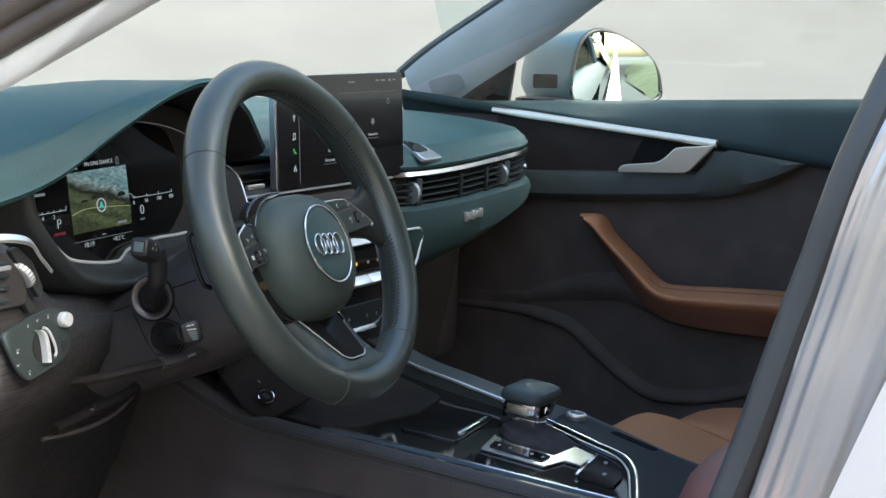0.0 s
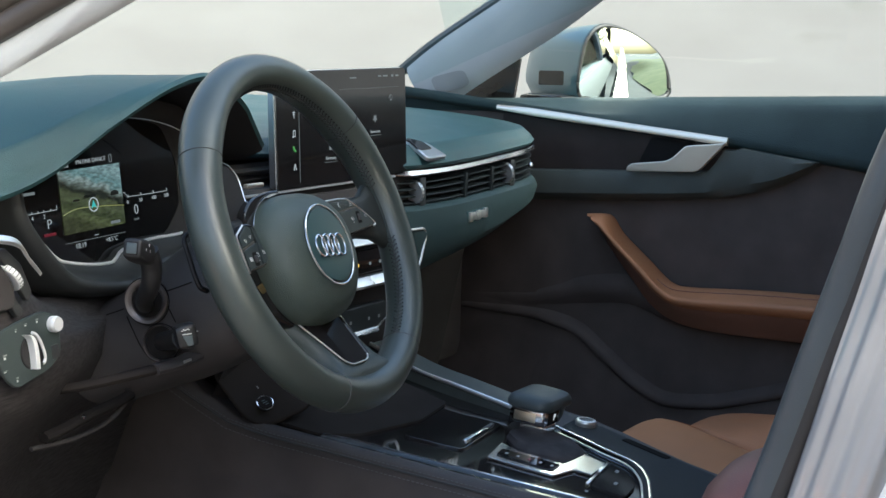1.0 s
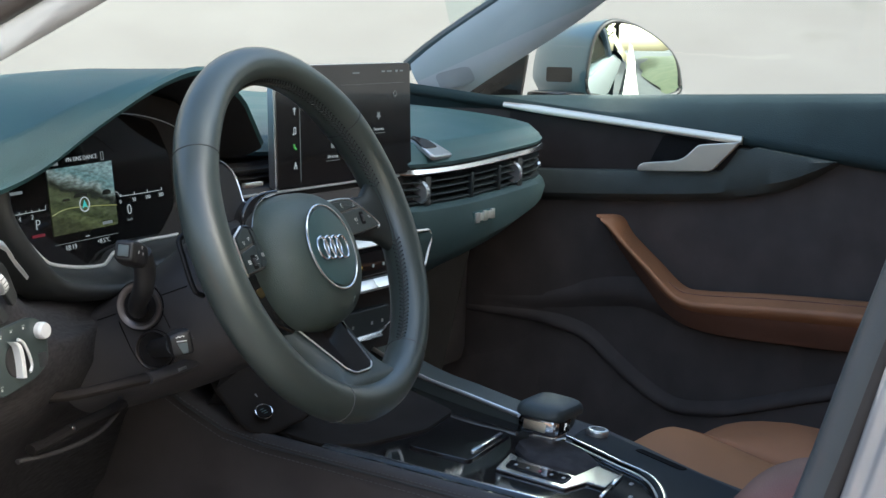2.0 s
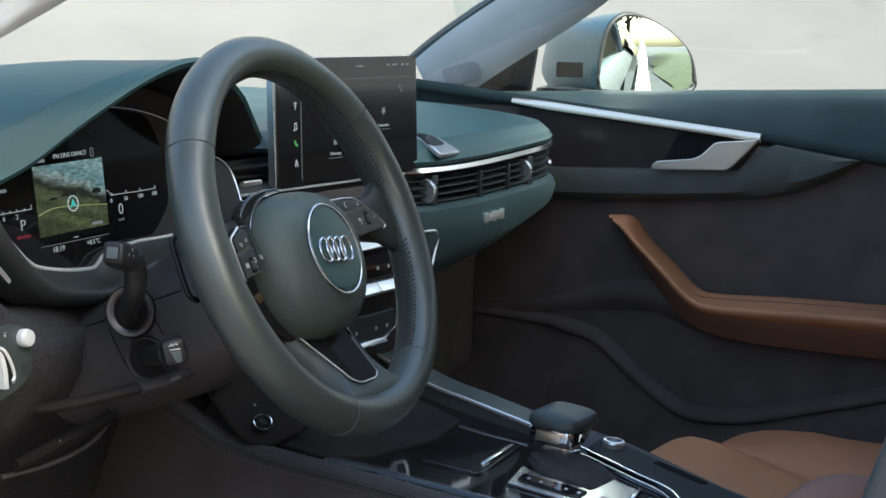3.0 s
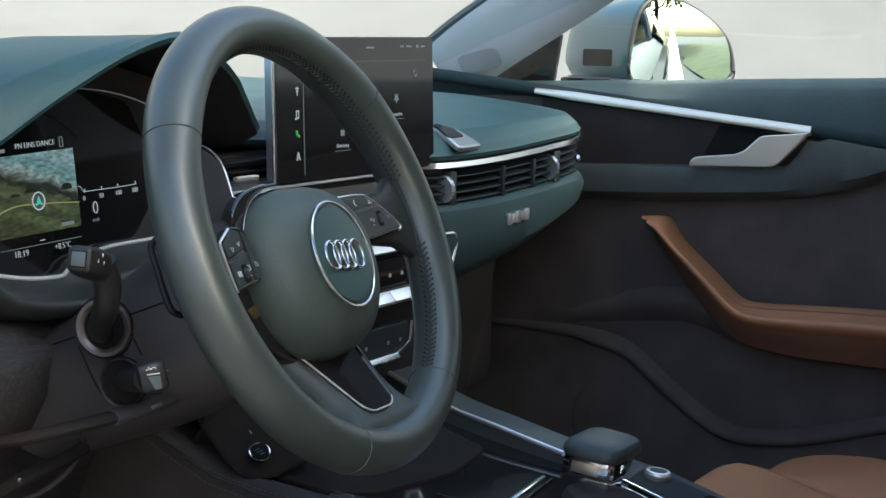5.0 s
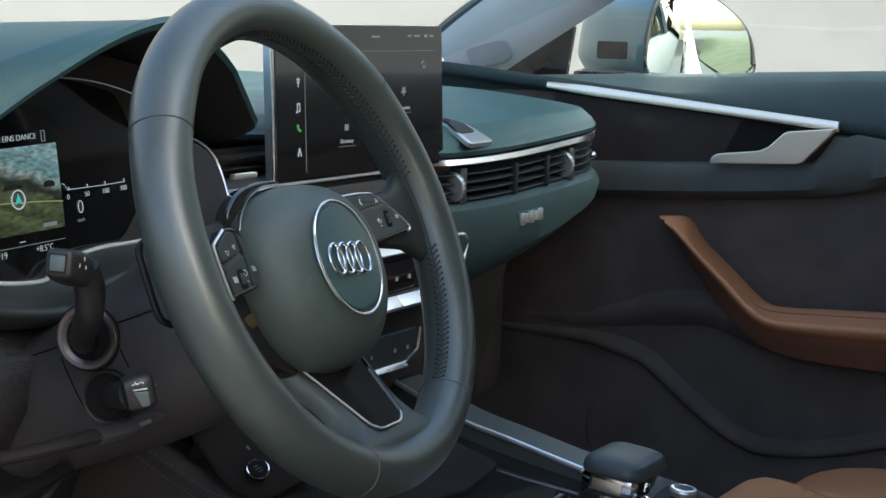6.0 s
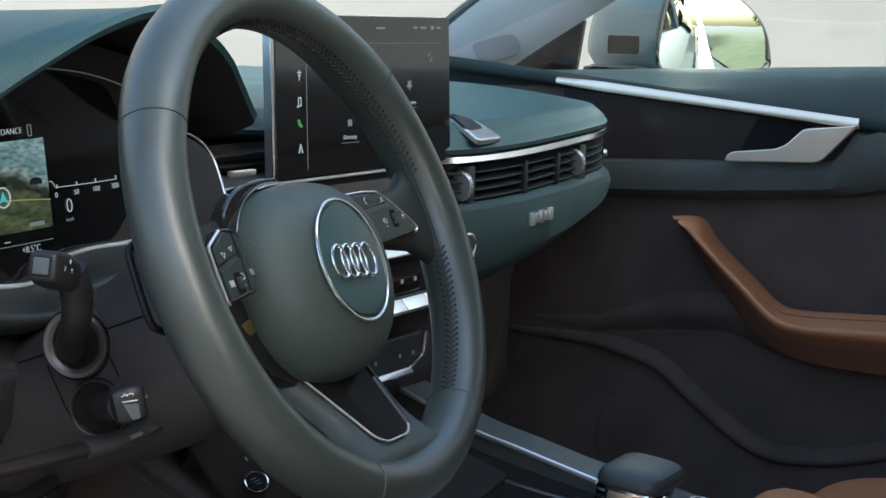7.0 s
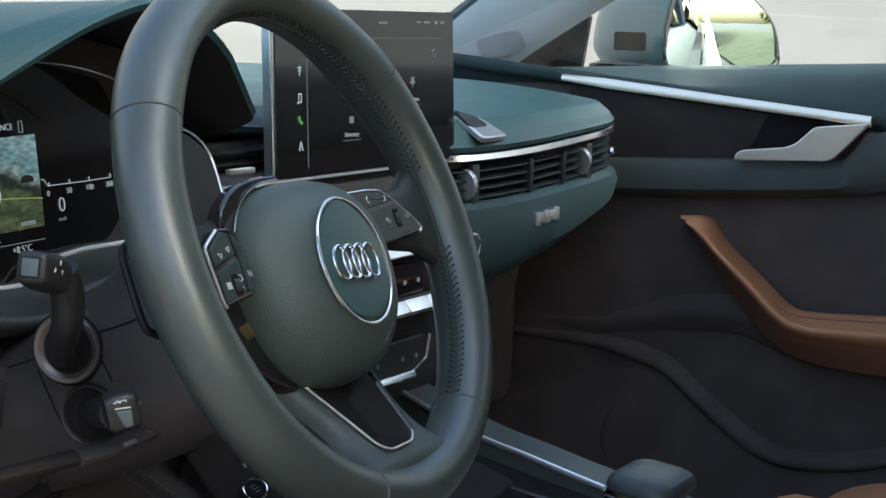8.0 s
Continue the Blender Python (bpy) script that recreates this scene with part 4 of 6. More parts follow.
def build_centre_stack():
    c = thing("centre_stack", "dark centre stack with climate panel and chrome edged keys", "centre console", (0.0, 0.25, 0.62))
    rows = []
    for x in np.linspace(-0.22, 0.24, 16):
        rows.append([(x, 0.32, 0.884), (x, 0.268, 0.882), (x, 0.264, 0.858), (x, 0.225, 0.856), (x, 0.218, 0.850), (x, 0.220, 0.80), (x, 0.222, 0.70), (x, 0.215, 0.65), (x, 0.24, 0.60), (x, 0.3, 0.56)])
    part("body", grid(rows), LINING, c)
    part("chrome_line", ribbon([Vector((x, 0.216, 0.851)) for x in np.linspace(-0.2, 0.16, 8)], (0, 0.2, 1), 0.0034, (0, -1, 0.2), 0.004), SILVER, c, "satin chrome line")
    part("vent_slot", box((0.30, 0.01, 0.05), pose(-0.01, 0.217, 0.818), 0.004), DEEP, c)
    for k in range(3):
        part("vent_slat", box((0.29, 0.014, 0.002), pose(-0.01, 0.210, 0.803 + 0.014 * k)), BUTTON, c)
    # upper air vent under the screen
    for z in (0.866, 0.876):
        part("vent_slat", box((0.36, 0.016, 0.0016), pose(-0.02, 0.252, z, 6)), SATIN_BLACK, c)
    part("vent_tab", box((0.034, 0.006, 0.005), pose(-0.178, 0.205, 0.8655), 0.0015), BRIGHT, c, "bright vent tab")
    # climate panel
    part("climate_frame", slab(round_poly([(-0.20, -0.035), (0.175, -0.035), (0.215, 0.025), (0.213, 0.032), (-0.20, 0.032)], 0.008), 0.012, basis((0.0, 0.212, 0.748), (1, 0, 0), (0, 0.06, 1)), 0.003), PIANO, c, "gloss black climate panel")
    part("panel_edge", tube([(x, 0.197, z) for x, z in round_poly([(0.160, 0.779), (0.215, 0.777), (0.221, 0.766), (0.207, 0.732), (0.192, 0.716), (0.160, 0.712)], 0.006)], 0.0020, 8, True, up=(0, 1, 0)), BRIGHT, c, "chrome panel edge")
    part("upper_strip", box((0.33, 0.004, 0.012), pose(-0.02, 0.194, 0.776, -42, 0, 0), 0.0015), BRIGHT, c, "chrome strip")
    for i in range(8):
        part("toggle_key", box((0.0408, 0.008, 0.014), pose(-0.16 + i * 0.0415, 0.192, 0.722, -42, 0, 0), 0.002), BRIGHT, c, "chrome toggle key")
    part("climate_display", box((0.28, 0.002, 0.03), pose(-0.03, 0.1985, 0.748), 0.001), SCREEN, c)
    for x in (0.045, 0.075, 0.10):
        part("display_mark", box((0.004, 0.0006, 0.004), pose(x, 0.197, 0.745)), glow("amber_mark", (0.8, 0.5, 0.1), 0.3) if x == 0.045 else LIT_DIM, c)
    # lower key row with a chrome lip
    part("key_panel", slab(round_poly([(-0.16, -0.016), (0.085, -0.016), (0.118, -0.004), (0.122, 0.018), (-0.16, 0.018)], 0.005), 0.01, basis((0.0, 0.208, 0.672), (1, 0, 0), (0, 0.06, 1)), 0.002), VENT, c)
    part("key_row_edge", box((0.255, 0.004, 0.007), pose(-0.035, 0.194, 0.656, -42, 0, 0), 0.0012), CHROME, c, "bright key row edge")
    part("key_row_lip", tube([(-0.16, 0.196, 0.655), (0.085, 0.196, 0.655), (0.117, 0.196, 0.667), (0.122, 0.196, 0.69)], 0.002, 8), CHROME, c, "chrome lip")
    for x in (0.03, 0.075, 0.10):
        part("key_icon", box((0.004, 0.0008, 0.004), pose(x, 0.197, 0.672), 0.0002), SILVER, c)


build_screen()
build_centre_stack()


def build_driver_door():
    """The driver's door, standing wide open ahead of the camera's side."""
    m = Matrix.Translation((-0.90, 0.48, 0.0)) @ pose(0, 0, 0, 0, 0, -62)
    d = thing("driver_door", "open silver driver's door with dark inner panel", "car door", m=m)
    prof = [(-0.02, 0.32), (-0.06, 0.45), (-0.06, 0.62), (-0.045, 0.72), (-0.055, 0.74), (-0.03, 0.92)]
    part("door_skin", solid(grid([[(x, -1.12 * v, z) for x, z in prof] for v in np.linspace(0, 1, 10)]), 0.01), PAINT, d, local=True)
    part("inner_panel", grid([[(0.02, y, 0.33), (0.05, y, 0.5), (0.06, y, 0.62), (0.05, y, 0.80), (0.03, y, 0.92), (-0.03, y, 0.925)] for y in np.linspace(0, -1.12, 8)]), SOFT_DARK, d, local=True)
    part("armrest", box((0.07, 0.5, 0.06), pose(0.085, -0.55, 0.62), 0.02), BROWN, d, "brown leather armrest", local=True)
    part("window_arch", tube(smooth_path([(0.0, 0.02, 0.93), (0.12, -0.45, 1.22), (0.17, -0.85, 1.30), (0.10, -1.12, 0.95)], 8), 0.02, 8), PIANO, d, local=True)


build_driver_door()


# ---- steering wheel ----
RAKE, SWING = 23.54, 3.52
HUB = Vector((-0.3524, 0.0114, 0.8461))
WHEEL = Matrix.Translation(HUB) @ pose(0, 0, 0, 0, 0, SWING) @ basis((0, 0, 0), (1, 0, 0), (0, math.sin(radians(RAKE)), math.cos(radians(RAKE))))


def rim_point(a, w=0.0, rad=0.1742, tub=0.0188):
    """A point on the rim: a round the wheel, w round the grip (0: outward, 90: to the driver)."""
    t, g = radians(a), radians(w)
    swell = 1 + 0.07 * (math.exp(-((a - 40) / 14) ** 2) + math.exp(-((a - 140) / 14) ** 2))
    r = rad + tub * swell * math.cos(g)
    return Vector((r * math.cos(t), r * math.sin(t), 1.12 * tub * swell * math.sin(g)))


def build_wheel():
    w = thing("steering_wheel", "black leather three-spoke steering wheel with stitched rim", "steering wheel", m=WHEEL)
    L = lambda name, bm, mat, label="", parent=None: part(name, bm, mat, parent or w, label, local=True)
    L("rim", grid([[rim_point(a, g) for g in range(0, 360, 15)] for a in range(0, 360, 3)], close_u=True, close_v=True), RIM_LEATHER, "smooth black leather rim")
    for a in (38, 149, 250, 305.5):
        L("seam", tube([rim_point(a, g, tub=0.0188) for g in range(0, 360, 15)], 0.0006, 6, True, up=(0.3, 0.2, 0.9)), THREAD if a > 200 else STITCH, "sewn leather seam")
    # cross stitches along the inside of the grip, turned a little towards the driver
    bm, holes = bmesh.new(), bmesh.new()
    for i in range(int(166 / 1.75)):
        a = -54 + 1.75 * i
        if -9 < a < 11:
            continue
        for side in (-1, 1):
            p, q = rim_point(a, 166 + 2 * side, tub=0.0190), rim_point(a + 0.9, 166 + 11 * side, tub=0.0190)
            bm = merge(bm, tube([p, (p + q) / 2 + (p + q).normalized() * -0.0005, q], 0.0007, 5))
            holes = merge(holes, tube([rim_point(a + 0.85, 166 + 10.5 * side, tub=0.0186), rim_point(a + 1.05, 166 + 13 * side, tub=0.0191)], 0.00085, 5))
    tagged(L("stitching", bm, STITCH, "row of dark cross stitches"), kind="stuff")
    tagged(L("needle_track", holes, HOLE), kind="stuff")
    L("stitch_seam", tube([rim_point(a, 166, tub=0.0186) for a in range(-54, 113, 3)], 0.0007, 5), STITCH)
    # airbag pad, domed towards the driver
    Q = Matrix.Translation((-0.011, 0, 0.005))
    rows = []
    for n, sc in ((-0.042, 0.90), (-0.034, 0.98), (-0.024, 1.0), (-0.015, 0.99), (-0.007, 0.962), (0.000, 0.915), (0.006, 0.85), (0.0108, 0.775), (0.0143, 0.69), (0.0168, 0.60), (0.0184, 0.50), (0.0195, 0.38), (0.0200, 0.22), (0.0202, 0.02)):
        row = []
        for j in range(72):
            t = 2 * math.pi * j / 72
            cx, cy = math.cos(t), math.sin(t)
            e = 2.35 - 0.25 * max(0.0, min(1.0, 40 * n))
            x = math.copysign(abs(cx) ** (2 / e), cx) * (0.080 if cx > 0 else 0.075) * (1 + 0.07 * cy)
            y = math.copysign(abs(cy) ** (2 / e), cy) * (0.067 if cy > 0 else 0.0735)
            row.append(Q @ Vector((x * sc, -0.022 + y * sc, n)))
        rows.append(row)
    pad = L("airbag_pad", grid(rows, close_u=True, caps=True), PAD_LEATHER, "grained black airbag cover")
    # gloss crescent behind the pad's shoulder with a fine bright lip
    outer = smooth_path_2d([(-0.0960, 0.0200), (-0.0902, 0.0290), (-0.0847, 0.0350), (-0.0721, 0.0430), (-0.0559, 0.0485), (-0.0340, 0.0510), (-0.012, 0.0510)])
    inner = smooth_path_2d([(-0.012, 0.0470), (-0.0332, 0.0466), (-0.0564, 0.0395), (-0.0705, 0.0296), (-0.0800, 0.0180)])
    col = L("collar", slab(outer + inner, 0.014, pose(0, 0, -0.026), 0.002), PIANO, "gloss black collar behind the pad")
    L("collar_lip", tube([(x, y, -0.0118) for x, y in inner], 0.0007, 6), CHROME, "fine bright lip", col)
    C = Q @ Vector((-0.0025, -0.021, 0.0195))
    tilt = radians(-4)
    L("badge_disc", lathe([(0.0385, -0.009), (0.0385, 0.001), (0.037, 0.0013), (0.0005, 0.0018)], Matrix.Translation(C), 48), BADGE_FACE, parent=pad)
    L("badge_ring", tube([C + Vector((0.0402 * math.cos(a), 0.0425 * math.sin(a), 0.0006)) for a in np.linspace(0, 2 * math.pi, 65)[:-1]], 0.0013, 10, True), CHROME, "polished chrome ring", pad)
    for i in range(4):
        o = C + Vector((-0.0030 + (-0.0180 + 0.0120 * i) * math.cos(tilt), -0.0012 + (-0.0180 + 0.0120 * i) * math.sin(tilt), 0.0036))
        L("emblem_ring", tube([o + Vector((0.0092 * math.cos(a), 0.0112 * math.sin(a), 0)) for a in np.linspace(0, 2 * math.pi, 41)[:-1]], 0.0013, 8, True), CHROME, "chrome ring", pad)
    for i in range(5):
        x = 0.016 + 0.0046 * i
        L("pressed_mark", box((0.0030, 0.0042, 0.0006), Q @ pose(x, -0.0765 + 0.0016 * i, 0.0126 - 0.0006 * i, 26, 10, 12), 0.0002), PAD_LEATHER, parent=pad)
    # side spokes, each with a button pod of its own outline
    pods = {
        -1: ([(-0.1205, 0.0200), (-0.1400, 0.0095), (-0.1398, -0.0050), (-0.1388, -0.0285), (-0.1045, -0.0245), (-0.0985, -0.0190), (-0.1027, 0.0129), (-0.1090, 0.0190)],
             [[(-0.1220, 0.0172), (-0.1382, 0.0072), (-0.1375, -0.0032), (-0.1140, 0.0022), (-0.1145, 0.0150)],
              [(-0.1376, -0.0068), (-0.1370, -0.0258), (-0.1140, -0.0228), (-0.1120, -0.0008)],
              [(-0.1122, 0.0158), (-0.1065, 0.0110), (-0.1008, -0.0182), (-0.1055, -0.0224), (-0.1116, -0.0220), (-0.1100, 0.0000)]], (-0.1225, -0.0165)),
        1: ([(0.0400, 0.0272), (0.0700, 0.0272), (0.0897, 0.0258), (0.1020, 0.0192), (0.1250, 0.0030), (0.1352, -0.0064), (0.1300, -0.0092), (0.0785, -0.0130), (0.0400, -0.0140)],
            [[(0.0420, 0.0246), (0.0700, 0.0250), (0.0885, 0.0234), (0.1000, 0.0166), (0.0588, 0.0140), (0.0420, 0.0125)],
             [(0.0420, 0.0102), (0.0588, 0.0117), (0.1030, 0.0146), (0.1230, 0.0022), (0.1305, -0.0064), (0.0785, -0.0108), (0.0420, -0.0118)]], (0.1000, 0.0036)),
    }
    for sgn in (-1, 1):
        rows = []
        for x, hi, lo, z, th in ((0.055, 0.030, -0.012, -0.032, 0.026), (0.085, 0.031, -0.013, -0.026, 0.024), (0.112, 0.027, -0.013, -0.019, 0.021), (0.138, 0.029, -0.021, -0.010, 0.019), (0.160, 0.048, -0.042, -0.003, 0.014)):
            centre = (hi + lo) / 2
            rows.append([(sgn * x, centre + (hi - lo) / 2 * math.copysign(abs(math.cos(t)) ** 0.7, math.cos(t)), z + th / 2 * math.copysign(abs(math.sin(t)) ** 0.7, math.sin(t))) for t in np.linspace(0, 2 * math.pi, 25)[:-1]])
        L("side_spoke", grid(rows, close_u=True, caps=True), SATIN_BLACK if sgn < 0 else SPOKE)
        out, keys, roll = pods[sgn]
        pod = L("button_pod", slab(round_poly(out, 0.003), 0.016, pose(0, 0, -0.0125), 0.0015), PIANO, "gloss black button pod")
        ring = round_poly(out, 0.003)
        k0, k1 = (2, 33) if sgn > 0 else (4, 19)
        L("pod_trim", tube([(x, y, 0.0032) for x, y in ring[k0:k1]], 0.0011, 8), BRIGHT, "fine chrome edge", pod)
        for key in keys:
            L("button", slab(round_poly(key, 0.0014), 0.0018, pose(0, 0, 0.0034), 0.0006), POD_KEY, "satin dark key", parent=pod)
        L("roller_slot", slab(rounded(0.0075, 0.0135, 0.0015, cx=roll[0], cy=roll[1]), 0.0004, pose(0, 0, 0.0052)), HOLE, parent=pod)
        L("roller", lathe([(0.003, -0.0026), (0.0052, -0.0022), (0.0054, 0), (0.0052, 0.0022), (0.003, 0.0026)], pose(*roll, 0.0018, 0, 90, 0), 20), SOFT_DARK, "ribbed roller", pod)
        for j in range(7):
            g = radians(30 + 20 * j)
            L("roller_rib", box((0.0044, 0.0006, 0.0006), pose(roll[0], roll[1] + 0.0054 * math.cos(g), 0.0018 + 0.0054 * math.sin(g))), BUTTON, parent=pod)
        I = lambda pts, r=0.0003: L("icon", tube([(x, y, 0.0055) for x, y in pts], r, 4), ICON, parent=pod)
        if sgn < 0:
            I([(-0.1220, 0.0062), (-0.1186, 0.0072), (-0.1200, 0.0040), (-0.1220, 0.0062)])
            I([(-0.1318, 0.0040), (-0.1280, 0.0036), (-0.1296, 0.0006), (-0.1318, 0.0040)])
            for k in range(4):
                I([(-0.1330 + 0.0013 * k, -0.0140), (-0.1324 + 0.0013 * k, -0.0182)], 0.00035)
            I([(-0.1190, -0.0110), (-0.1160, -0.0112), (-0.1150, -0.0142), (-0.1178, -0.0150)], 0.0004)
            I([(-0.1194, -0.0132), (-0.1186, -0.0160)])
            I([(-0.1178, -0.0185), (-0.1164, -0.0192)])
            I([(-0.1074, -0.0096), (-0.1042, -0.0100), (-0.1036, -0.0132), (-0.1068, -0.0128), (-0.1074, -0.0096)])
            I([(-0.1062, -0.0108), (-0.1046, -0.0120)], 0.0004)
        else:
            I([(0.0668, 0.0226), (0.0652, 0.0210), (0.0660, 0.0185), (0.0680, 0.0178)], 0.0006)
            I([(0.0905, 0.0212), (0.0910, 0.0190)], 0.0008)
            I([(0.0885, 0.0172), (0.0908, 0.0182), (0.0935, 0.0174)], 0.0005)
            I([(0.0826, 0.0034), (0.0846, 0.0050), (0.0852, 0.0012), (0.0826, 0.0034)], 0.0004)
            I([(0.0872, 0.0050), (0.0884, 0.0032), (0.0874, 0.0010)])
            I([(0.0850, -0.0010), (0.0872, -0.0012)], 0.0004)
            I([(0.1132, 0.0052), (0.1166, 0.0048), (0.1166, 0.0026), (0.1132, 0.0030), (0.1132, 0.0052)])
        # gloss cover from the pod down to the lower spoke
        cover = [(0.128, -0.030), (0.066, -0.020), (0.040, -0.086), (0.054, -0.090), (0.080, -0.077), (0.112, -0.052)] if sgn < 0 else [(0.070, -0.014), (0.050, -0.014), (0.036, -0.080), (0.044, -0.084), (0.062, -0.060)]
        cv = L("spoke_cover", slab([(sgn * x, y) for x, y in round_poly(cover, 0.006)], 0.010, pose(0, 0, -0.032), 0.003), PIANO, "gloss black spoke cover")
        if sgn < 0:
            L("cover_line", tube([(-0.0775, -0.030, -0.0218), (-0.0735, -0.042, -0.0218), (-0.0700, -0.050, -0.0222)], 0.0006, 6), CHROME, "fine bright line", cv)
            # thin amber plate paints a reflection onto the gloss cover
            L("spoke_reflection", slab(round_poly([(-0.0960, -0.0400), (-0.0840, -0.0375), (-0.0800, -0.0460), (-0.0900, -0.0490)], 0.002), 0.0005, pose(0, 0, -0.0218)), AMBER, "amber reflection painted on the cover", cv)
    # shift paddles behind the spokes
    for sgn, lift in ((-1, 0.035), (1, -0.03)):
        pts = round_poly([(0.066, -0.03), (0.135, -0.03), (0.138, 0.048), (0.090, 0.058), (0.060, 0.040)], 0.016)
        pd = L("paddle", slab([(sgn * x, y + lift) for x, y in pts], 0.004, pose(0, 0, -0.026 if sgn < 0 else -0.044), 0.0012), SATIN_BLACK, "black shift paddle")
        L("paddle_edge", tube([(sgn * x, y + lift, -0.022 if sgn < 0 else -0.040) for x, y in smooth_path_2d([(0.090, 0.057), (0.072, 0.050), (0.062, 0.036), (0.063, 0.010)])], 0.0009, 6), CHROME, "bright paddle edge", pd)
    # lower spoke: a leather fork that runs up from the rim, round a framed gloss insert
    fall = lambda y: -0.0085 - 0.53 * (y + 0.113)
    left = lambda y: -0.0495 + (y + 0.082) / -0.055 * 0.0195
    right = lambda y: 0.0315 - (y + 0.0865) / -0.0525 * 0.0140
    rows = []
    for y in np.linspace(-0.066, -0.166, 34):
        zt = min(fall(y), 0.0128)
        wide = 0.046 * max(0.0, (-0.112 - y) / 0.054) ** 2.4
        xl, xr = left(max(y, -0.145)) - 0.0145 - wide, right(max(y, -0.145)) + 0.0150 + wide
        roll = 0.003
        rows.append([(xl + 0.004, y, zt - 0.024), (xl, y, zt - 0.015), (xl + 0.0015, y, zt - 0.008 - roll), (xl + 0.0050, y, zt - 0.0028 - 0.4 * roll), (xl + 0.0095, y, zt - 0.0004), (xl + 0.0130, y, zt), (0.5 * (xl + xr), y, zt - 0.001), (xr - 0.0110, y, zt), (xr - 0.005, y, zt - 0.001), (xr - 0.0014, y, zt - 0.004), (xr, y, zt - 0.011), (xr - 0.004, y, zt - 0.024)])
    L("lower_spoke", grid(rows, close_u=True, caps=True), FORK_LEATHER)
    ins = round_poly([(-0.0552, -0.066), (-0.0300, -0.1385), (-0.0215, -0.1440), (0.0080, -0.1440), (0.0178, -0.1385), (0.0370, -0.066)], 0.007)
    S = lambda x, y, h: Vector((x, y, fall(y) + h))
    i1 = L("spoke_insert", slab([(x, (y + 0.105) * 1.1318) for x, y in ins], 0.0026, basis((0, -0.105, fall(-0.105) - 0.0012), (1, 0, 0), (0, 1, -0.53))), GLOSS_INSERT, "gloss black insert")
    L("insert_trim", tube([S(x, y, 0.0016) for x, y in [(-0.0495, -0.082)] + [q for q in ins if -0.16 < q[1] < -0.09]], 0.0009, 8), BRIGHT, "fine chrome frame", i1)
    rows = []
    for k in np.linspace(0, 1, 9):
        y = -0.070 - 0.064 * k
        a, b = left(y) + 0.0012, left(y) + 0.0012 + 0.030 * (1 - k) + 0.006
        rows.append([S(a, y, 0.0014), S(a + 0.001, y, 0.0024), S(0.5 * (a + b), y, 0.0034), S(b - 0.0006, y, 0.0040), S(b, y, 0.0014)])
    L("insert_web", grid(rows), MATTE_BLACK, "satin facet", i1)
    rows = []
    for k in np.linspace(0, 1, 7):
        y = -0.070 - 0.068 * k
        b = right(y) + 0.001
        rows.append([S(b - 0.004, y, 0.0013), S(b - 0.0012, y, 0.0030), S(b + 0.0006, y, 0.0026), S(b + 0.001, y, 0.0)])
    L("insert_wall", grid(rows), PIANO, "gloss raised edge", i1)


build_wheel()


COLLAR = material("collar_satin", (0.20, 0.175, 0.165), 0.34, 0.75, grain=0.06, scale=1200, vary=0.15)
STALK = material("stalk_plastic", (0.0150, 0.0145, 0.0150), 0.42, grain=0.3, scale=900, vary=0.2, spec=0.4)


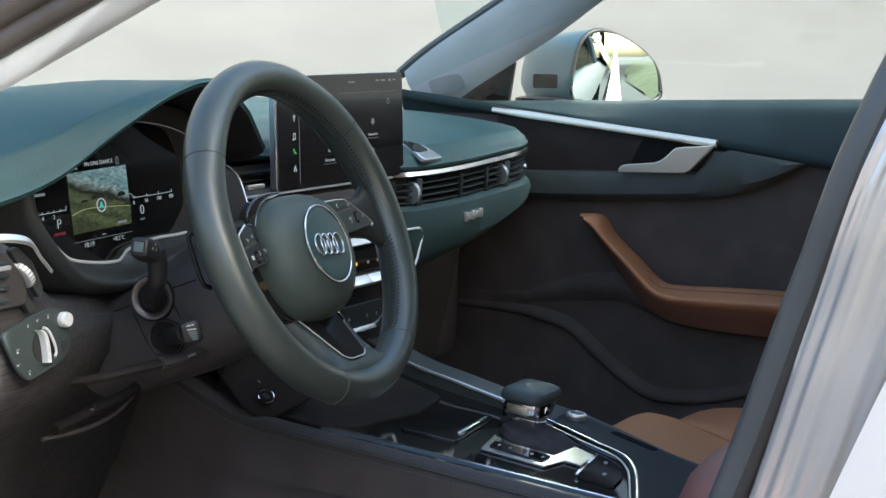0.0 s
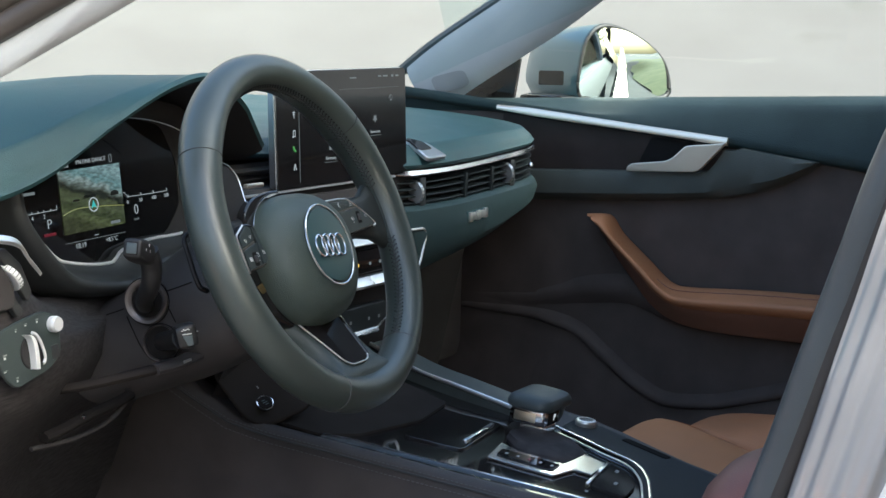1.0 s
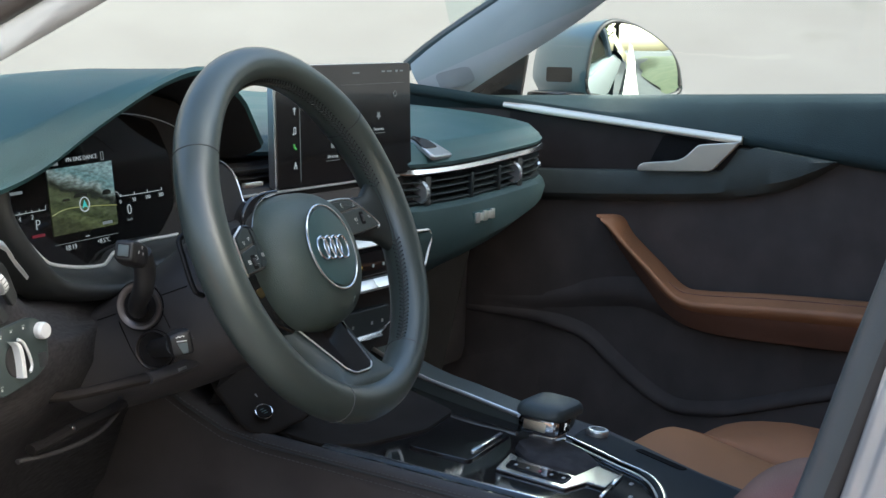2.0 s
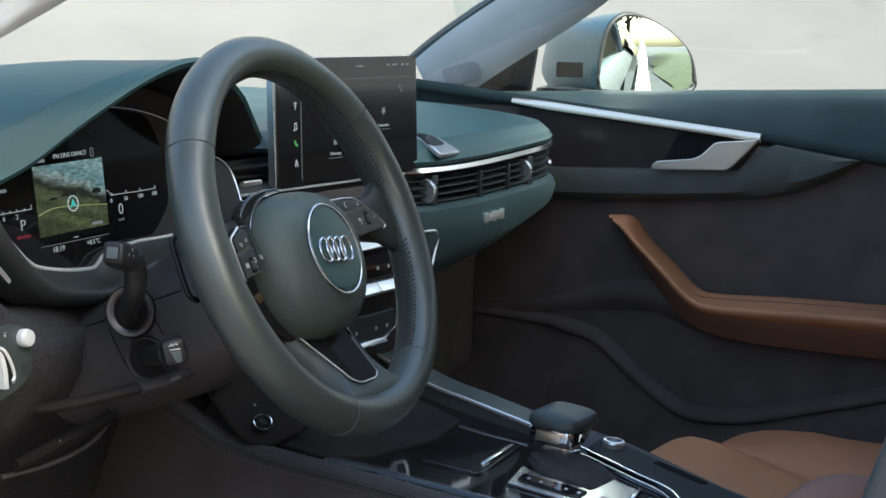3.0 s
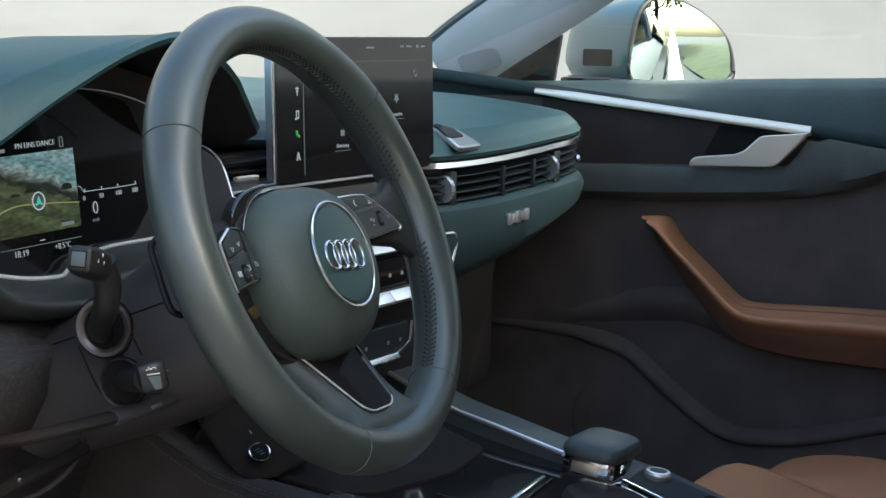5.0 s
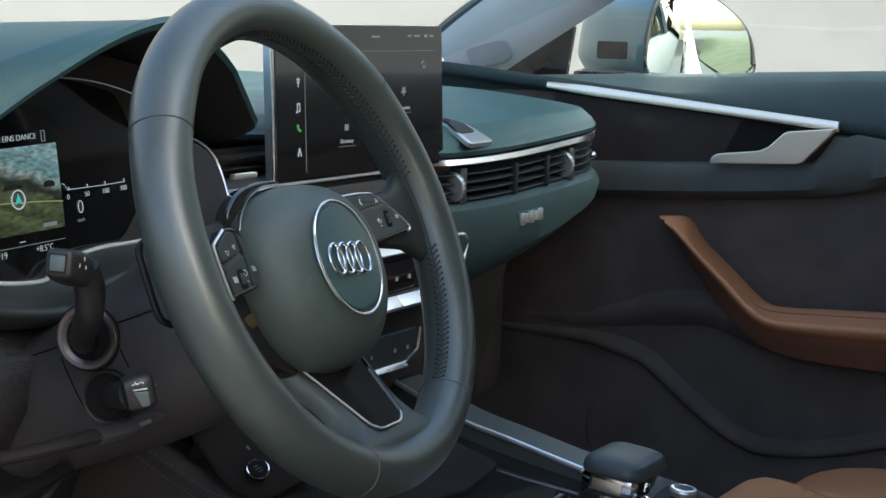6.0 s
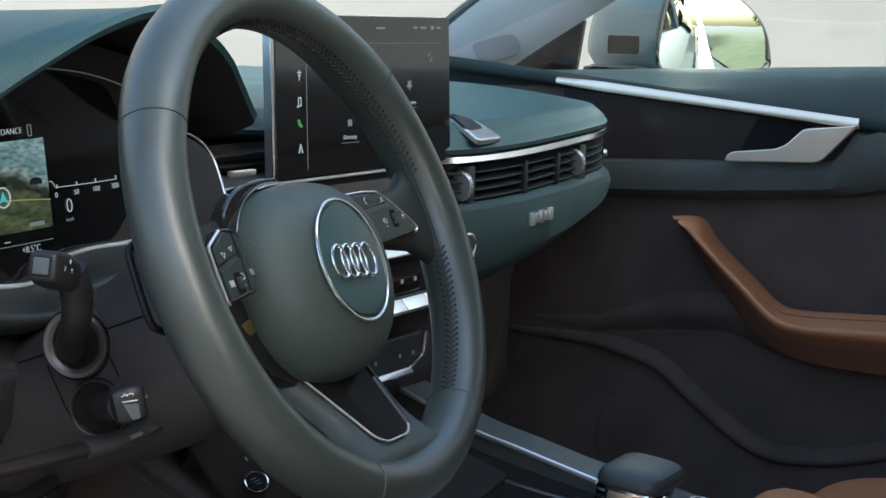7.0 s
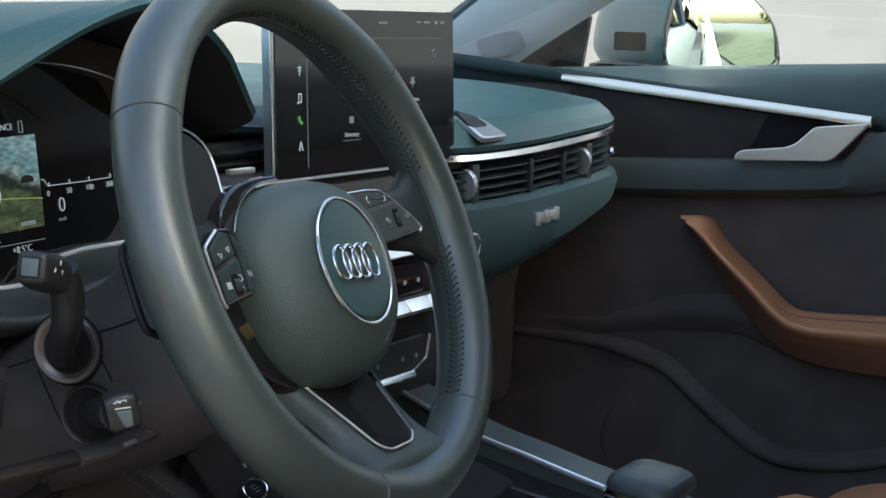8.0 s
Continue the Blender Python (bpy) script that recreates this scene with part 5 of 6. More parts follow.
def build_column():
    c = thing("steering_column", "dark plastic steering column shroud with two stalk openings", "steering column", (-0.39, 0.15, 0.70))
    ax = WHEEL.to_3x3() @ Vector((0, 0, -1))
    up = WHEEL.to_3x3() @ Vector((0, 1, 0))
    rows = []
    for n, hw, hi, lo, dx in ((0.040, 0.055, 0.035, -0.075, 0), (0.048, 0.066, 0.040, -0.088, 0), (0.075, 0.078, 0.044, -0.096, -0.006), (0.12, 0.083, 0.034, -0.102, -0.008), (0.18, 0.083, 0.018, -0.105, -0.005), (0.28, 0.084, 0.005, -0.10, -0.004)):
        o = HUB + ax * n
        row = []
        for j in range(40):
            t = 2 * math.pi * j / 40
            cx, cy = math.cos(t), math.sin(t)
            x = dx + hw * math.copysign(abs(cx) ** (0.95 if cy > 0 else 0.72), cx)
            y = (hi + lo) / 2 + (hi - lo) / 2 * math.copysign(abs(cy) ** 0.72, cy)
            row.append(o + Vector((x, 0, 0)) + up * y)
        rows.append(row)
    part("shroud", grid(rows, close_u=True, caps=True), SOFT_DARK, c, sharp=60)
    for pts in ([(-0.4488, 0.1203, 0.7848), (-0.4475, 0.1067, 0.7902), (-0.4444, 0.0917, 0.7966)], [(-0.4447, 0.1787, 0.7595), (-0.4446, 0.1900, 0.7551), (-0.4440, 0.2024, 0.7504)]):
        part("split_line", tube(smooth_path(pts, 4), 0.0006, 5), HOLE, c, "joint between the shroud halves")
    part("shroud_edge", tube([WHEEL @ p for p in smooth_path([(-0.126, 0.0310, -0.056), (-0.1321, 0.0296, -0.055), (-0.1380, 0.0262, -0.055), (-0.1400, 0.0195, -0.055), (-0.1408, 0.0061, -0.055), (-0.1415, -0.0094, -0.055), (-0.1408, -0.0205, -0.055), (-0.1380, -0.0250, -0.055), (-0.1290, -0.0285, -0.056)], 5)], 0.0026, 12), SATIN_BLACK, c, "satin shroud edge")
    # keyhole-shaped joint that runs round both stalk openings
    for pts in ([(-0.4484, 0.1716, 0.7531), (-0.4501, 0.1654, 0.7451), (-0.4503, 0.1604, 0.7376), (-0.4500, 0.1550, 0.7284), (-0.4493, 0.1497, 0.7208), (-0.4474, 0.1451, 0.7145), (-0.4453, 0.1406, 0.7106), (-0.4420, 0.1310, 0.7086), (-0.4393, 0.1189, 0.7110)], [(-0.4501, 0.1181, 0.7707), (-0.4502, 0.1122, 0.7619), (-0.4496, 0.1076, 0.7543)]):
        part("keyhole_joint", tube(smooth_path(pts, 5), 0.0005, 5), HOLE, c, "fine joint round the stalk openings")
    n1 = Vector((-0.965, -0.255, 0.04)).normalized()
    for ctr, r, w, mat in ((Vector((-0.4525, 0.1406, 0.7732)), 0.0236, 0.0070, COLLAR), (Vector((-0.4525, 0.1216, 0.7322)), 0.0190, 0.0014, COLLAR)):
        F = basis(ctr, n1.cross(Vector((0, 0, 1))) * -1, (0, 0, 1))
        part("collar_ring", lathe([(r - w, -0.012), (r - w, 0.0030), (r - 0.92 * w, 0.0042), (r - 0.55 * w, 0.0062), (r - 0.18 * w, 0.0068), (r - 0.05 * w, 0.0058), (r, 0.0040), (r, -0.012)], F, 48), mat, c, "satin stalk collar ring")
        # dark rod and shallow dark cup: the shade is in their colour
        part("ring_shadow_gap", tube([F @ Vector(((r + 0.0006) * math.cos(a), (r + 0.0006) * math.sin(a), 0.0028)) for a in np.linspace(0, 2 * math.pi, 49)[:-1]], 0.0008, 5, True), HOLE, c)
        part("opening", lathe([(r - w - 0.0001, 0.0026), (0.7 * r, -0.004), (0.0003, -0.009)], F, 32), HOLE, c)
        if r > 0.02:
            ball = [(0.0135 * math.sin(radians(g)), 0.0135 * math.cos(radians(g))) for g in (2, 15, 30, 45, 60, 75, 90)]
            part("pivot_ball", lathe(ball, F @ pose(0.0035, -0.0005, -0.0120), 28), STALK, c, "smooth pivot ball")
    # indicator stalk: a bent arm and a squared head that tapers to its end button
    s = thing("indicator_stalk", "black indicator stalk with square end button", "stalk", (-0.446, 0.150, 0.766))
    H = basis((-0.5555, 0.0685, 0.846), (0.94, 0.30, -0.16), (0.1, 0, 1))
    part("arm", tube(smooth_path([(-0.448, 0.146, 0.767), (-0.474, 0.128, 0.774), (-0.500, 0.107, 0.785), (-0.522, 0.082, 0.806), (-0.531, 0.074, 0.826), (-0.539, 0.073, 0.840)], 6), 0.0078, 16, r_end=0.0108), STALK, s)
    rows = []
    for x, h, e in ((-0.0205, 0.0070, 5), (-0.0198, 0.0084, 5), (-0.0180, 0.0092, 5), (-0.0120, 0.0104, 4.5), (-0.0040, 0.0112, 4), (0.0060, 0.0114, 3.6), (0.0130, 0.0108, 3), (0.0175, 0.0088, 2.6), (0.0198, 0.0050, 2.2), (0.0203, 0.0005, 2)):
        row = []
        for k in range(32):
            g = 2 * math.pi * (k + 0.5) / 32
            cx, cy = math.cos(g), math.sin(g)
            row.append(H @ Vector((x, -0.0012 + h * math.copysign(abs(cx) ** (2 / e), cx) - 0.12 * (x + 0.02), h * math.copysign(abs(cy) ** (2 / e), cy))))
        rows.append(row)
    head = part("head", grid(rows, close_u=True, caps=True), STALK, s, sharp=50)
    part("end_button", box((0.0026, 0.0104, 0.0104), H @ pose(-0.0207, -0.0012, 0), 0.0011), STALK_CAP, s, "grey square end button")
    part("button_gap", box((0.0010, 0.0118, 0.0118), H @ pose(-0.0206, -0.0012, 0), 0.0004), HOLE, s)
    for x, y, turn in ((-0.0112, -0.0012, 0), (-0.0050, 0.0030, 30), (-0.0020, -0.0024, 30)):
        for dx, dy, w, h in ((0, 0.0007, 0.0012, 0.0005), (0.0002, -0.0003, 0.0019, 0.0006), (-0.0004, -0.0012, 0.0006, 0.0008)):
            part("icon", box((w, h, 0.0005), H @ pose(x, y, 0.0112 + 0.025 * min(0, x + 0.004), 0, 0, turn) @ pose(dx, dy, 0), 0.0001), ICON, head)
    # cruise stalk below: a squared knob with a slanting key
    k = thing("cruise_stalk", "short black cruise control stalk", "stalk", (-0.446, 0.128, 0.732))
    part("arm", tube([(-0.446, 0.129, 0.731), (-0.485, 0.085, 0.744), (-0.525, 0.041, 0.758)], 0.0092, 14, r_end=0.0104), STALK, k)
    G = basis((-0.5318, 0.0314, 0.7625), (0.75, -0.64, 0.22), (-0.10, 0.1, 1))
    rows = []
    for x, hy, hz in ((-0.0105, 0.0070, 0.0062), (-0.0098, 0.0098, 0.0084), (-0.0060, 0.0112, 0.0096), (0.0010, 0.0118, 0.0100), (0.0070, 0.0114, 0.0094), (0.0090, 0.0100, 0.0080), (0.0094, 0.0080, 0.0060)):
        rows.append([G @ Vector((x, hy * math.copysign(abs(math.cos(g)) ** 0.42, math.cos(g)), hz * math.copysign(abs(math.sin(g)) ** 0.42, math.sin(g)))) for g in (2 * math.pi * (q + 0.5) / 28 for q in range(28))])
    knob = part("knob", grid(rows, close_u=True, caps=True), STALK, k, sharp=50)
    part("key", slab(round_poly([(-0.0052, 0.0022), (0.0040, 0.0010), (0.0036, -0.0086), (-0.0018, -0.0086)], 0.001), 0.0012, G @ pose(0, 0, 0.0096), 0.0005), STALK_CAP, knob, "grey slanting key")
    part("key_edge", box((0.0094, 0.0010, 0.0012), G @ pose(-0.0006, 0.0032, 0.0102, 0, 0, -7), 0.0004), SILVER, knob, "bright key edge")
    for x, y, w, h in ((-0.0044, 0.0072, 0.0018, 0.0006), (-0.0030, 0.0080, 0.0006, 0.0014), (-0.0016, 0.0072, 0.0016, 0.0010), (0.0006, 0.0076, 0.0016, 0.0006), (0.0020, 0.0070, 0.0008, 0.0012)):
        part("icon", box((w, h, 0.0006), G @ pose(x, y, 0.0099), 0.0001), ICON, knob)
    part("end_tip", tube([G @ Vector((0.0085, 0.001, 0.002)), G @ Vector((0.0112, 0.001, 0.002))], 0.0022, 10), STALK, k, "small end switch")


build_column()


# ---- centre console ----
def top_z(y):
    return 0.577 + 0.10 * y


def build_console():
    c = thing("console", "dark leather-sided console with gloss black top and chrome border", "centre console", (0.0, -0.1, 0.30))
    S = basis((0, 0, 0.577), (1, 0, 0), (0, 1, 0.10))
    # padded leather sides
    for sgn, x0, x1 in ((-1, -0.222, -0.192), (1, 0.185, 0.10)):
        rows = []
        for i in range(24):
            u = i / 23
            y = 0.70 - 1.16 * u
            x = x0 + (x1 - x0) * min(1, max(0, (0.20 - y) / 0.45))
            if sgn > 0:
                x -= 0.32 * max(0.0, -0.12 - y)
            z = top_z(y) + (0.05 * smoothstep((y - 0.16) / 0.2))
            ledge = 0.012 if sgn < 0 else 0.0
            rows.append([(x - sgn * 0.05, y, z - 0.012), (x - sgn * 0.010, y, z + 0.001), (x, y, z + 0.002), (x + sgn * 0.012, y, z - 0.004), (x + sgn * 0.020, y, z - 0.018), (x + sgn * 0.026, y, z - 0.06), (x + sgn * 0.032, y, 0.523), (x + sgn * (0.034 + ledge), y, 0.513), (x + sgn * (0.035 + ledge), y, 0.45), (x + sgn * 0.03, y, 0.28)])
        part("side_panel", grid(rows), SIDE, c, "stitched black leather side", sharp=70)
        if sgn < 0:
            bm = bmesh.new()
            for r0, r1 in zip(rows[:-1], rows[1:]):
                a, b = Vector(r0[3]), Vector(r1[3])
                for j in range(9):
                    for off in ((-0.0045, 0, 0.0035), (-0.009, 0, -0.007)):
                        p, q = a.lerp(b, j / 9) + Vector(off), a.lerp(b, (j + 0.6) / 9) + Vector(off)
                        bm = merge(bm, tube([p, q], 0.0006, 4))
            tagged(part("stitching", bm, THREAD, c, "double row of grey stitches"), kind="stuff")
            part("welt", tube([Vector(r[3]) + Vector((-0.0035, 0, -0.001)) for r in rows], 0.0012, 6), STITCH, c)
    # gloss top
    top = round_poly([(-0.205, 0.17), (-0.214, 0.08), (-0.208, -0.02), (-0.193, -0.124), (-0.180, -0.30), (-0.134, -0.292), (-0.041, -0.246), (-0.006, -0.217), (0.015, -0.17), (0.047, -0.10), (0.09, 0.0), (0.13, 0.18)], 0.02)
    part("gloss_top", slab(top, 0.012, S @ pose(0, 0, -0.012), 0.002), PIANO, c, "piano black top panel")
    part("base", slab([(-0.17, 0.30), (0.13, 0.30), (0.10, -0.10), (0.01, -0.30), (-0.03, -0.46), (-0.16, -0.46)], 0.24, pose(0, 0, 0.29)), SOFT_DARK, c)
    part("rear_cover", slab(round_poly([(-0.155, -0.29), (-0.03, -0.235), (0.02, -0.18), (0.055, -0.09), (0.124, -0.085), (0.092, -0.160), (0.056, -0.245), (0.030, -0.31), (-0.02, -0.40), (-0.15, -0.46)], 0.02), 0.016, S @ pose(0, 0, -0.012), 0.004), COVER, c, "soft dark cover")
    edge = smooth_path([(0.13, 0.17, 0.004), (0.09, 0.0, 0.004), (0.049, -0.10, 0.004), (0.017, -0.170, 0.004), (-0.004, -0.217, 0.004), (-0.041, -0.248, 0.004), (-0.09, -0.272, 0.004), (-0.15, -0.298, 0.004)], 8)
    part("chrome_border", tube([S @ p for p in edge], 0.0024, 8, flat=0.7), CHROME, c, "chrome border line")
    part("inner_border", tube([S @ (p + Vector((-0.012, 0.004, -0.001))) for p in edge], 0.0016, 6, flat=0.6), SILVER, c, "dark silver inner line")
    near = smooth_path([(-0.194, 0.092, 0.002), (-0.185, 0.042, 0.002), (-0.182, -0.02, 0.002), (-0.174, -0.112, 0.002), (-0.168, -0.189, 0.002), (-0.160, -0.29, 0.002)], 6)
    part("near_border", tube([S @ p for p in near], 0.0015, 6), CHROME, c, "fine chrome line")
    part("gloss_flank", grid([[S @ (p + Vector((0.001, 0, 0.0002))), S @ (p + Vector((-0.003, 0, 0.0004))), S @ (p + Vector((-0.012, 0, -0.004))), S @ (p + Vector((-0.024, 0, -0.014)))] for p in near]), PIANO, c, "gloss black sloping flank")
    # flat grab rail along the passenger's side
    rail = smooth_path([(0.155, 0.30, 0.640), (0.100, 0.150, 0.607), (0.076, 0.063, 0.596), (0.062, -0.020, 0.583)], 8)
    part("side_rail", grid([[p + Vector((-0.002, 0, -0.030)), p, p + Vector((0.004, 0, 0.003)), p + Vector((0.052, 0, 0.003)), p + Vector((0.060, 0, -0.004)), p + Vector((0.064, 0, -0.05))] for p in rail]), RAIL, c, "padded grab rail")
    part("rail_edge", tube([p + Vector((0.0005, 0, 0.0032)) for p in rail], 0.0030, 8), BRIGHT, c, "satin chrome rail edge")
    # open tray ahead of the lid, as a matt sheet: dark by colour, hides reflections
    part("tray", slab(round_poly([(-0.196, 0.165), (-0.200, 0.095), (-0.165, 0.062), (-0.055, 0.042), (0.040, 0.058), (0.085, 0.165)], 0.012), 0.003, S, 0.001), TRAY, c, "matt black sheet in place of the open tray")
    # lidded tray and its bar
    part("tray_lid", slab(round_poly([(-0.118, -0.050), (0.014, -0.034), (0.006, 0.043), (-0.126, 0.026)], 0.01), 0.003, S, 0.001), PIANO, c, "gloss tray lid")
    part("lid_bar", box((0.090, 0.005, 0.004), S @ pose(-0.046, -0.033, 0.0035, 0, 0, 6), 0.001), CHROME, c, "bright lid bar")
    # start button and rotary knob, keys
    B = basis((-0.205, 0.166, 0.616), (0.80, -0.35, 0.25), (0.1, 0.75, 0.55))
    part("button_panel", slab(rounded(0.095, 0.11, 0.03), 0.004, B @ pose(0.018, 0.028, -0.008), 0.003), TRAY, c, "dark panel round the start button")
    part("start_button", lathe([(0.0092, -0.004), (0.0092, 0.001), (0.008, 0.0020), (0.0004, 0.0014)], B, 28), MATTE_BLACK, c, "round start button")
    for x, y, w in ((-0.0010, 0.0030, 0.0048), (0.0, 0.0, 0.0060), (0.0010, -0.0030, 0.0046)):
        part("button_print", box((w, 0.0007, 0.0003), B @ pose(x, y, 0.0018)), BADGE_FACE, c)
    part("start_ring", tube([B @ Vector((0.0096 * math.cos(a), 0.0096 * math.sin(a), 0.0006)) for a in np.linspace(0, 2 * math.pi, 29)[:-1]], 0.0011, 6, True), CHROME, c, "chrome ring")
    part("start_mark", box((0.0016, 0.0040, 0.0006), B @ pose(0.006, 0.024, -0.002), 0.0001), PRINT, c)
    part("cover_slot", slab(rounded(0.012, 0.075, 0.004), 0.0008, S @ pose(0.060, -0.205, 0.0042, 0, 0, -22)), HOLE, c, "narrow dark strip for slot shade")
    K = S @ pose(0.090, -0.111, 0.004)
    part("rotary_knob", lathe([(0.013, 0), (0.0135, 0.0050), (0.012, 0.0075), (0.0095, 0.0080), (0.009, 0.0070), (0.0004, 0.0070)], K, 32), BRIGHT, c, "ribbed aluminium rotary knob")
    part("knob_cap", lathe([(0.0088, 0.0066), (0.0086, 0.0077), (0.0004, 0.0077)], K, 24), BUTTON, c)
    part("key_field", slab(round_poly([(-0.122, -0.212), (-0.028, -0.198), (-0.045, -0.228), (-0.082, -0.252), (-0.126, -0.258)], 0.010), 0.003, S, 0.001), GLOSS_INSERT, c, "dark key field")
    part("key_bar", box((0.046, 0.004, 0.003), S @ pose(-0.098, -0.206, 0.004, 0, 0, 9), 0.001), CHROME, c, "bright key bar")
    part("key_bar", box((0.046, 0.004, 0.003), S @ pose(-0.048, -0.198, 0.004, 0, 0, 9), 0.001), CHROME, c, "bright key bar")
    for x, y in ((-0.050, -0.215), (-0.092, -0.232)):
        outline = [(x - 0.0034, y - 0.0022), (x + 0.0030, y - 0.0012), (x + 0.0034, y + 0.0022), (x - 0.0024, y + 0.0016)]
        part("key_mark", tube([S @ Vector((*q, 0.0036)) for q in outline], 0.0004, 5, True), ICON, c)
        part("key_mark", tube([S @ Vector((x - 0.0010, y - 0.0006, 0.0036)), S @ Vector((x + 0.0014, y + 0.0010, 0.0036))], 0.0004, 5), ICON, c)
    return S


CONSOLE = build_console()


def build_selector():
    g = thing("gear_selector", "gear selector with leather-topped chrome knob and gate plate", "gear selector", (-0.03, -0.11, 0.565))
    S = CONSOLE
    part("gate_plate", slab([(-0.121, -0.084), (-0.058, -0.070), (-0.070, -0.100), (-0.074, -0.158), (-0.045, -0.160), (-0.014, -0.143), (-0.032, -0.193), (-0.084, -0.198), (-0.082, -0.176), (-0.122, -0.168)], 0.0026, S @ pose(0, 0, 0.001), 0.0008), CHROME, g, "polished gate plate")
    part("gate_scale", slab(round_poly([(-0.108, -0.088), (-0.083, -0.083), (-0.083, -0.159), (-0.111, -0.161)], 0.004), 0.002, S @ pose(0, 0, 0.0030), 0.0006), PIANO, g, "black gear scale")
    for i, mat in enumerate((ICON, ICON, LIT_RED, ICON, ICON)):
        part("scale_mark", box((0.0042, 0.0028, 0.0005), S @ pose(-0.096, -0.096 - 0.0145 * i, 0.0053)), mat, g)
    foot = round_poly([(-0.037, -0.062), (-0.074, -0.100), (-0.066, -0.162), (-0.016, -0.166), (0.030, -0.120), (0.018, -0.070)], 0.014)
    rows = []
    for h, k, oy in ((0.001, 1.0, 0), (0.005, 0.95, 0.003), (0.0075, 0.84, 0.007), (0.0085, 0.78, 0.010), (0.0105, 0.70, 0.014), (0.0115, 0.55, 0.020)):
        rows.append([S @ Vector((-0.020 + (x + 0.020) * k, -0.115 + oy + (y + 0.115) * k, h)) for x, y in foot])
    part("boot", grid(rows, close_u=True, caps=True), BOOT, g, "dark leather boot")
    part("stem", box((0.036, 0.035, 0.034), basis((0.005, -0.085, 0.5765), (1, 0, 0), (0, 1, 0.1)), 0.008, 4), FRAME_METAL, g, "satin metal stem")
    K = basis((0.004, -0.083, 0.5958), (1, 0, 0), (0, 1, 0.1))
    rows = [[K @ Vector((0.001 + x * k, 0.0005 + y * k, h)) for x, y in rounded(0.046, 0.045, 0.006, 3)] for h, k in ((-0.0075, 0.92), (-0.0065, 0.97), (-0.0040, 1.0), (0.0075, 1.0), (0.0105, 0.975), (0.0125, 0.93))]
    plug = part("plug", grid(rows, close_u=True, caps=True), FRAME_METAL, g, "polished metal collar")
    part("side_key", box((0.004, 0.029, 0.0115), K @ pose(-0.0213, 0.004, 0.0020), 0.0018), CHAMPAGNE, plug, "champagne side key")
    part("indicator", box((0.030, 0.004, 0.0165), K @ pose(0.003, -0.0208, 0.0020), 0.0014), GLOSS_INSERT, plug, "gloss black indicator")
    # leather cap that overhangs the collar
    rows = []
    for h, s in ((0.0105, 0.92), (0.0115, 0.975), (0.0140, 1.0), (0.0175, 0.995), (0.0210, 0.955), (0.0240, 0.88), (0.0262, 0.75), (0.0274, 0.45), (0.0277, 0.02)):
        rows.append([K @ Vector((0.0140 + x * s, 0.003 + y * s, h)) for x, y in rounded(0.080, 0.060, 0.017)])
    part("knob", grid(rows, close_u=True, caps=True), LEATHER, g, "black leather knob top")
    rows = [[K @ Vector((0.032 + x * s, 0.004 + y * s, h)) for x, y in rounded(0.036, 0.050, 0.014)] for h, s in ((0.016, 1.0), (0.006, 0.98), (-0.004, 0.90), (-0.012, 0.76))]
    part("grip", grid(rows, close_u=True, caps=True), LEATHER, g, "leather grip flank")
    lettering("P", 0.012, K @ pose(0.004, -0.0232, 0.0020, 90), g, LIT_BRIGHT)


build_selector()


# ---- seats ----
def cushion(center, size, power=3.5, crown=0.0, m=None, seg=32, rings=10):
    """A stuffed block: a rounded box of flattened spheres."""
    rows = []
    for i in range(rings + 1):
        p = math.pi * (i / rings - 0.5)
        p = max(-1.5607, min(1.5607, p))
        row = []
        for j in range(seg):
            t = 2 * math.pi * j / seg
            f = lambda v: math.copysign(abs(v) ** (2 / power), v)
            row.append(Vector((f(math.cos(p)) * f(math.cos(t)) * size[0] / 2, f(math.cos(p)) * f(math.sin(t)) * size[1] / 2, f(math.sin(p)) * size[2] / 2)))
        rows.append(row)
    bm = grid(rows, close_u=True, caps=True)
    bmesh.ops.transform(bm, matrix=Matrix.Translation(center) @ (m or Matrix.Identity(4)), verts=bm.verts)
    return bm


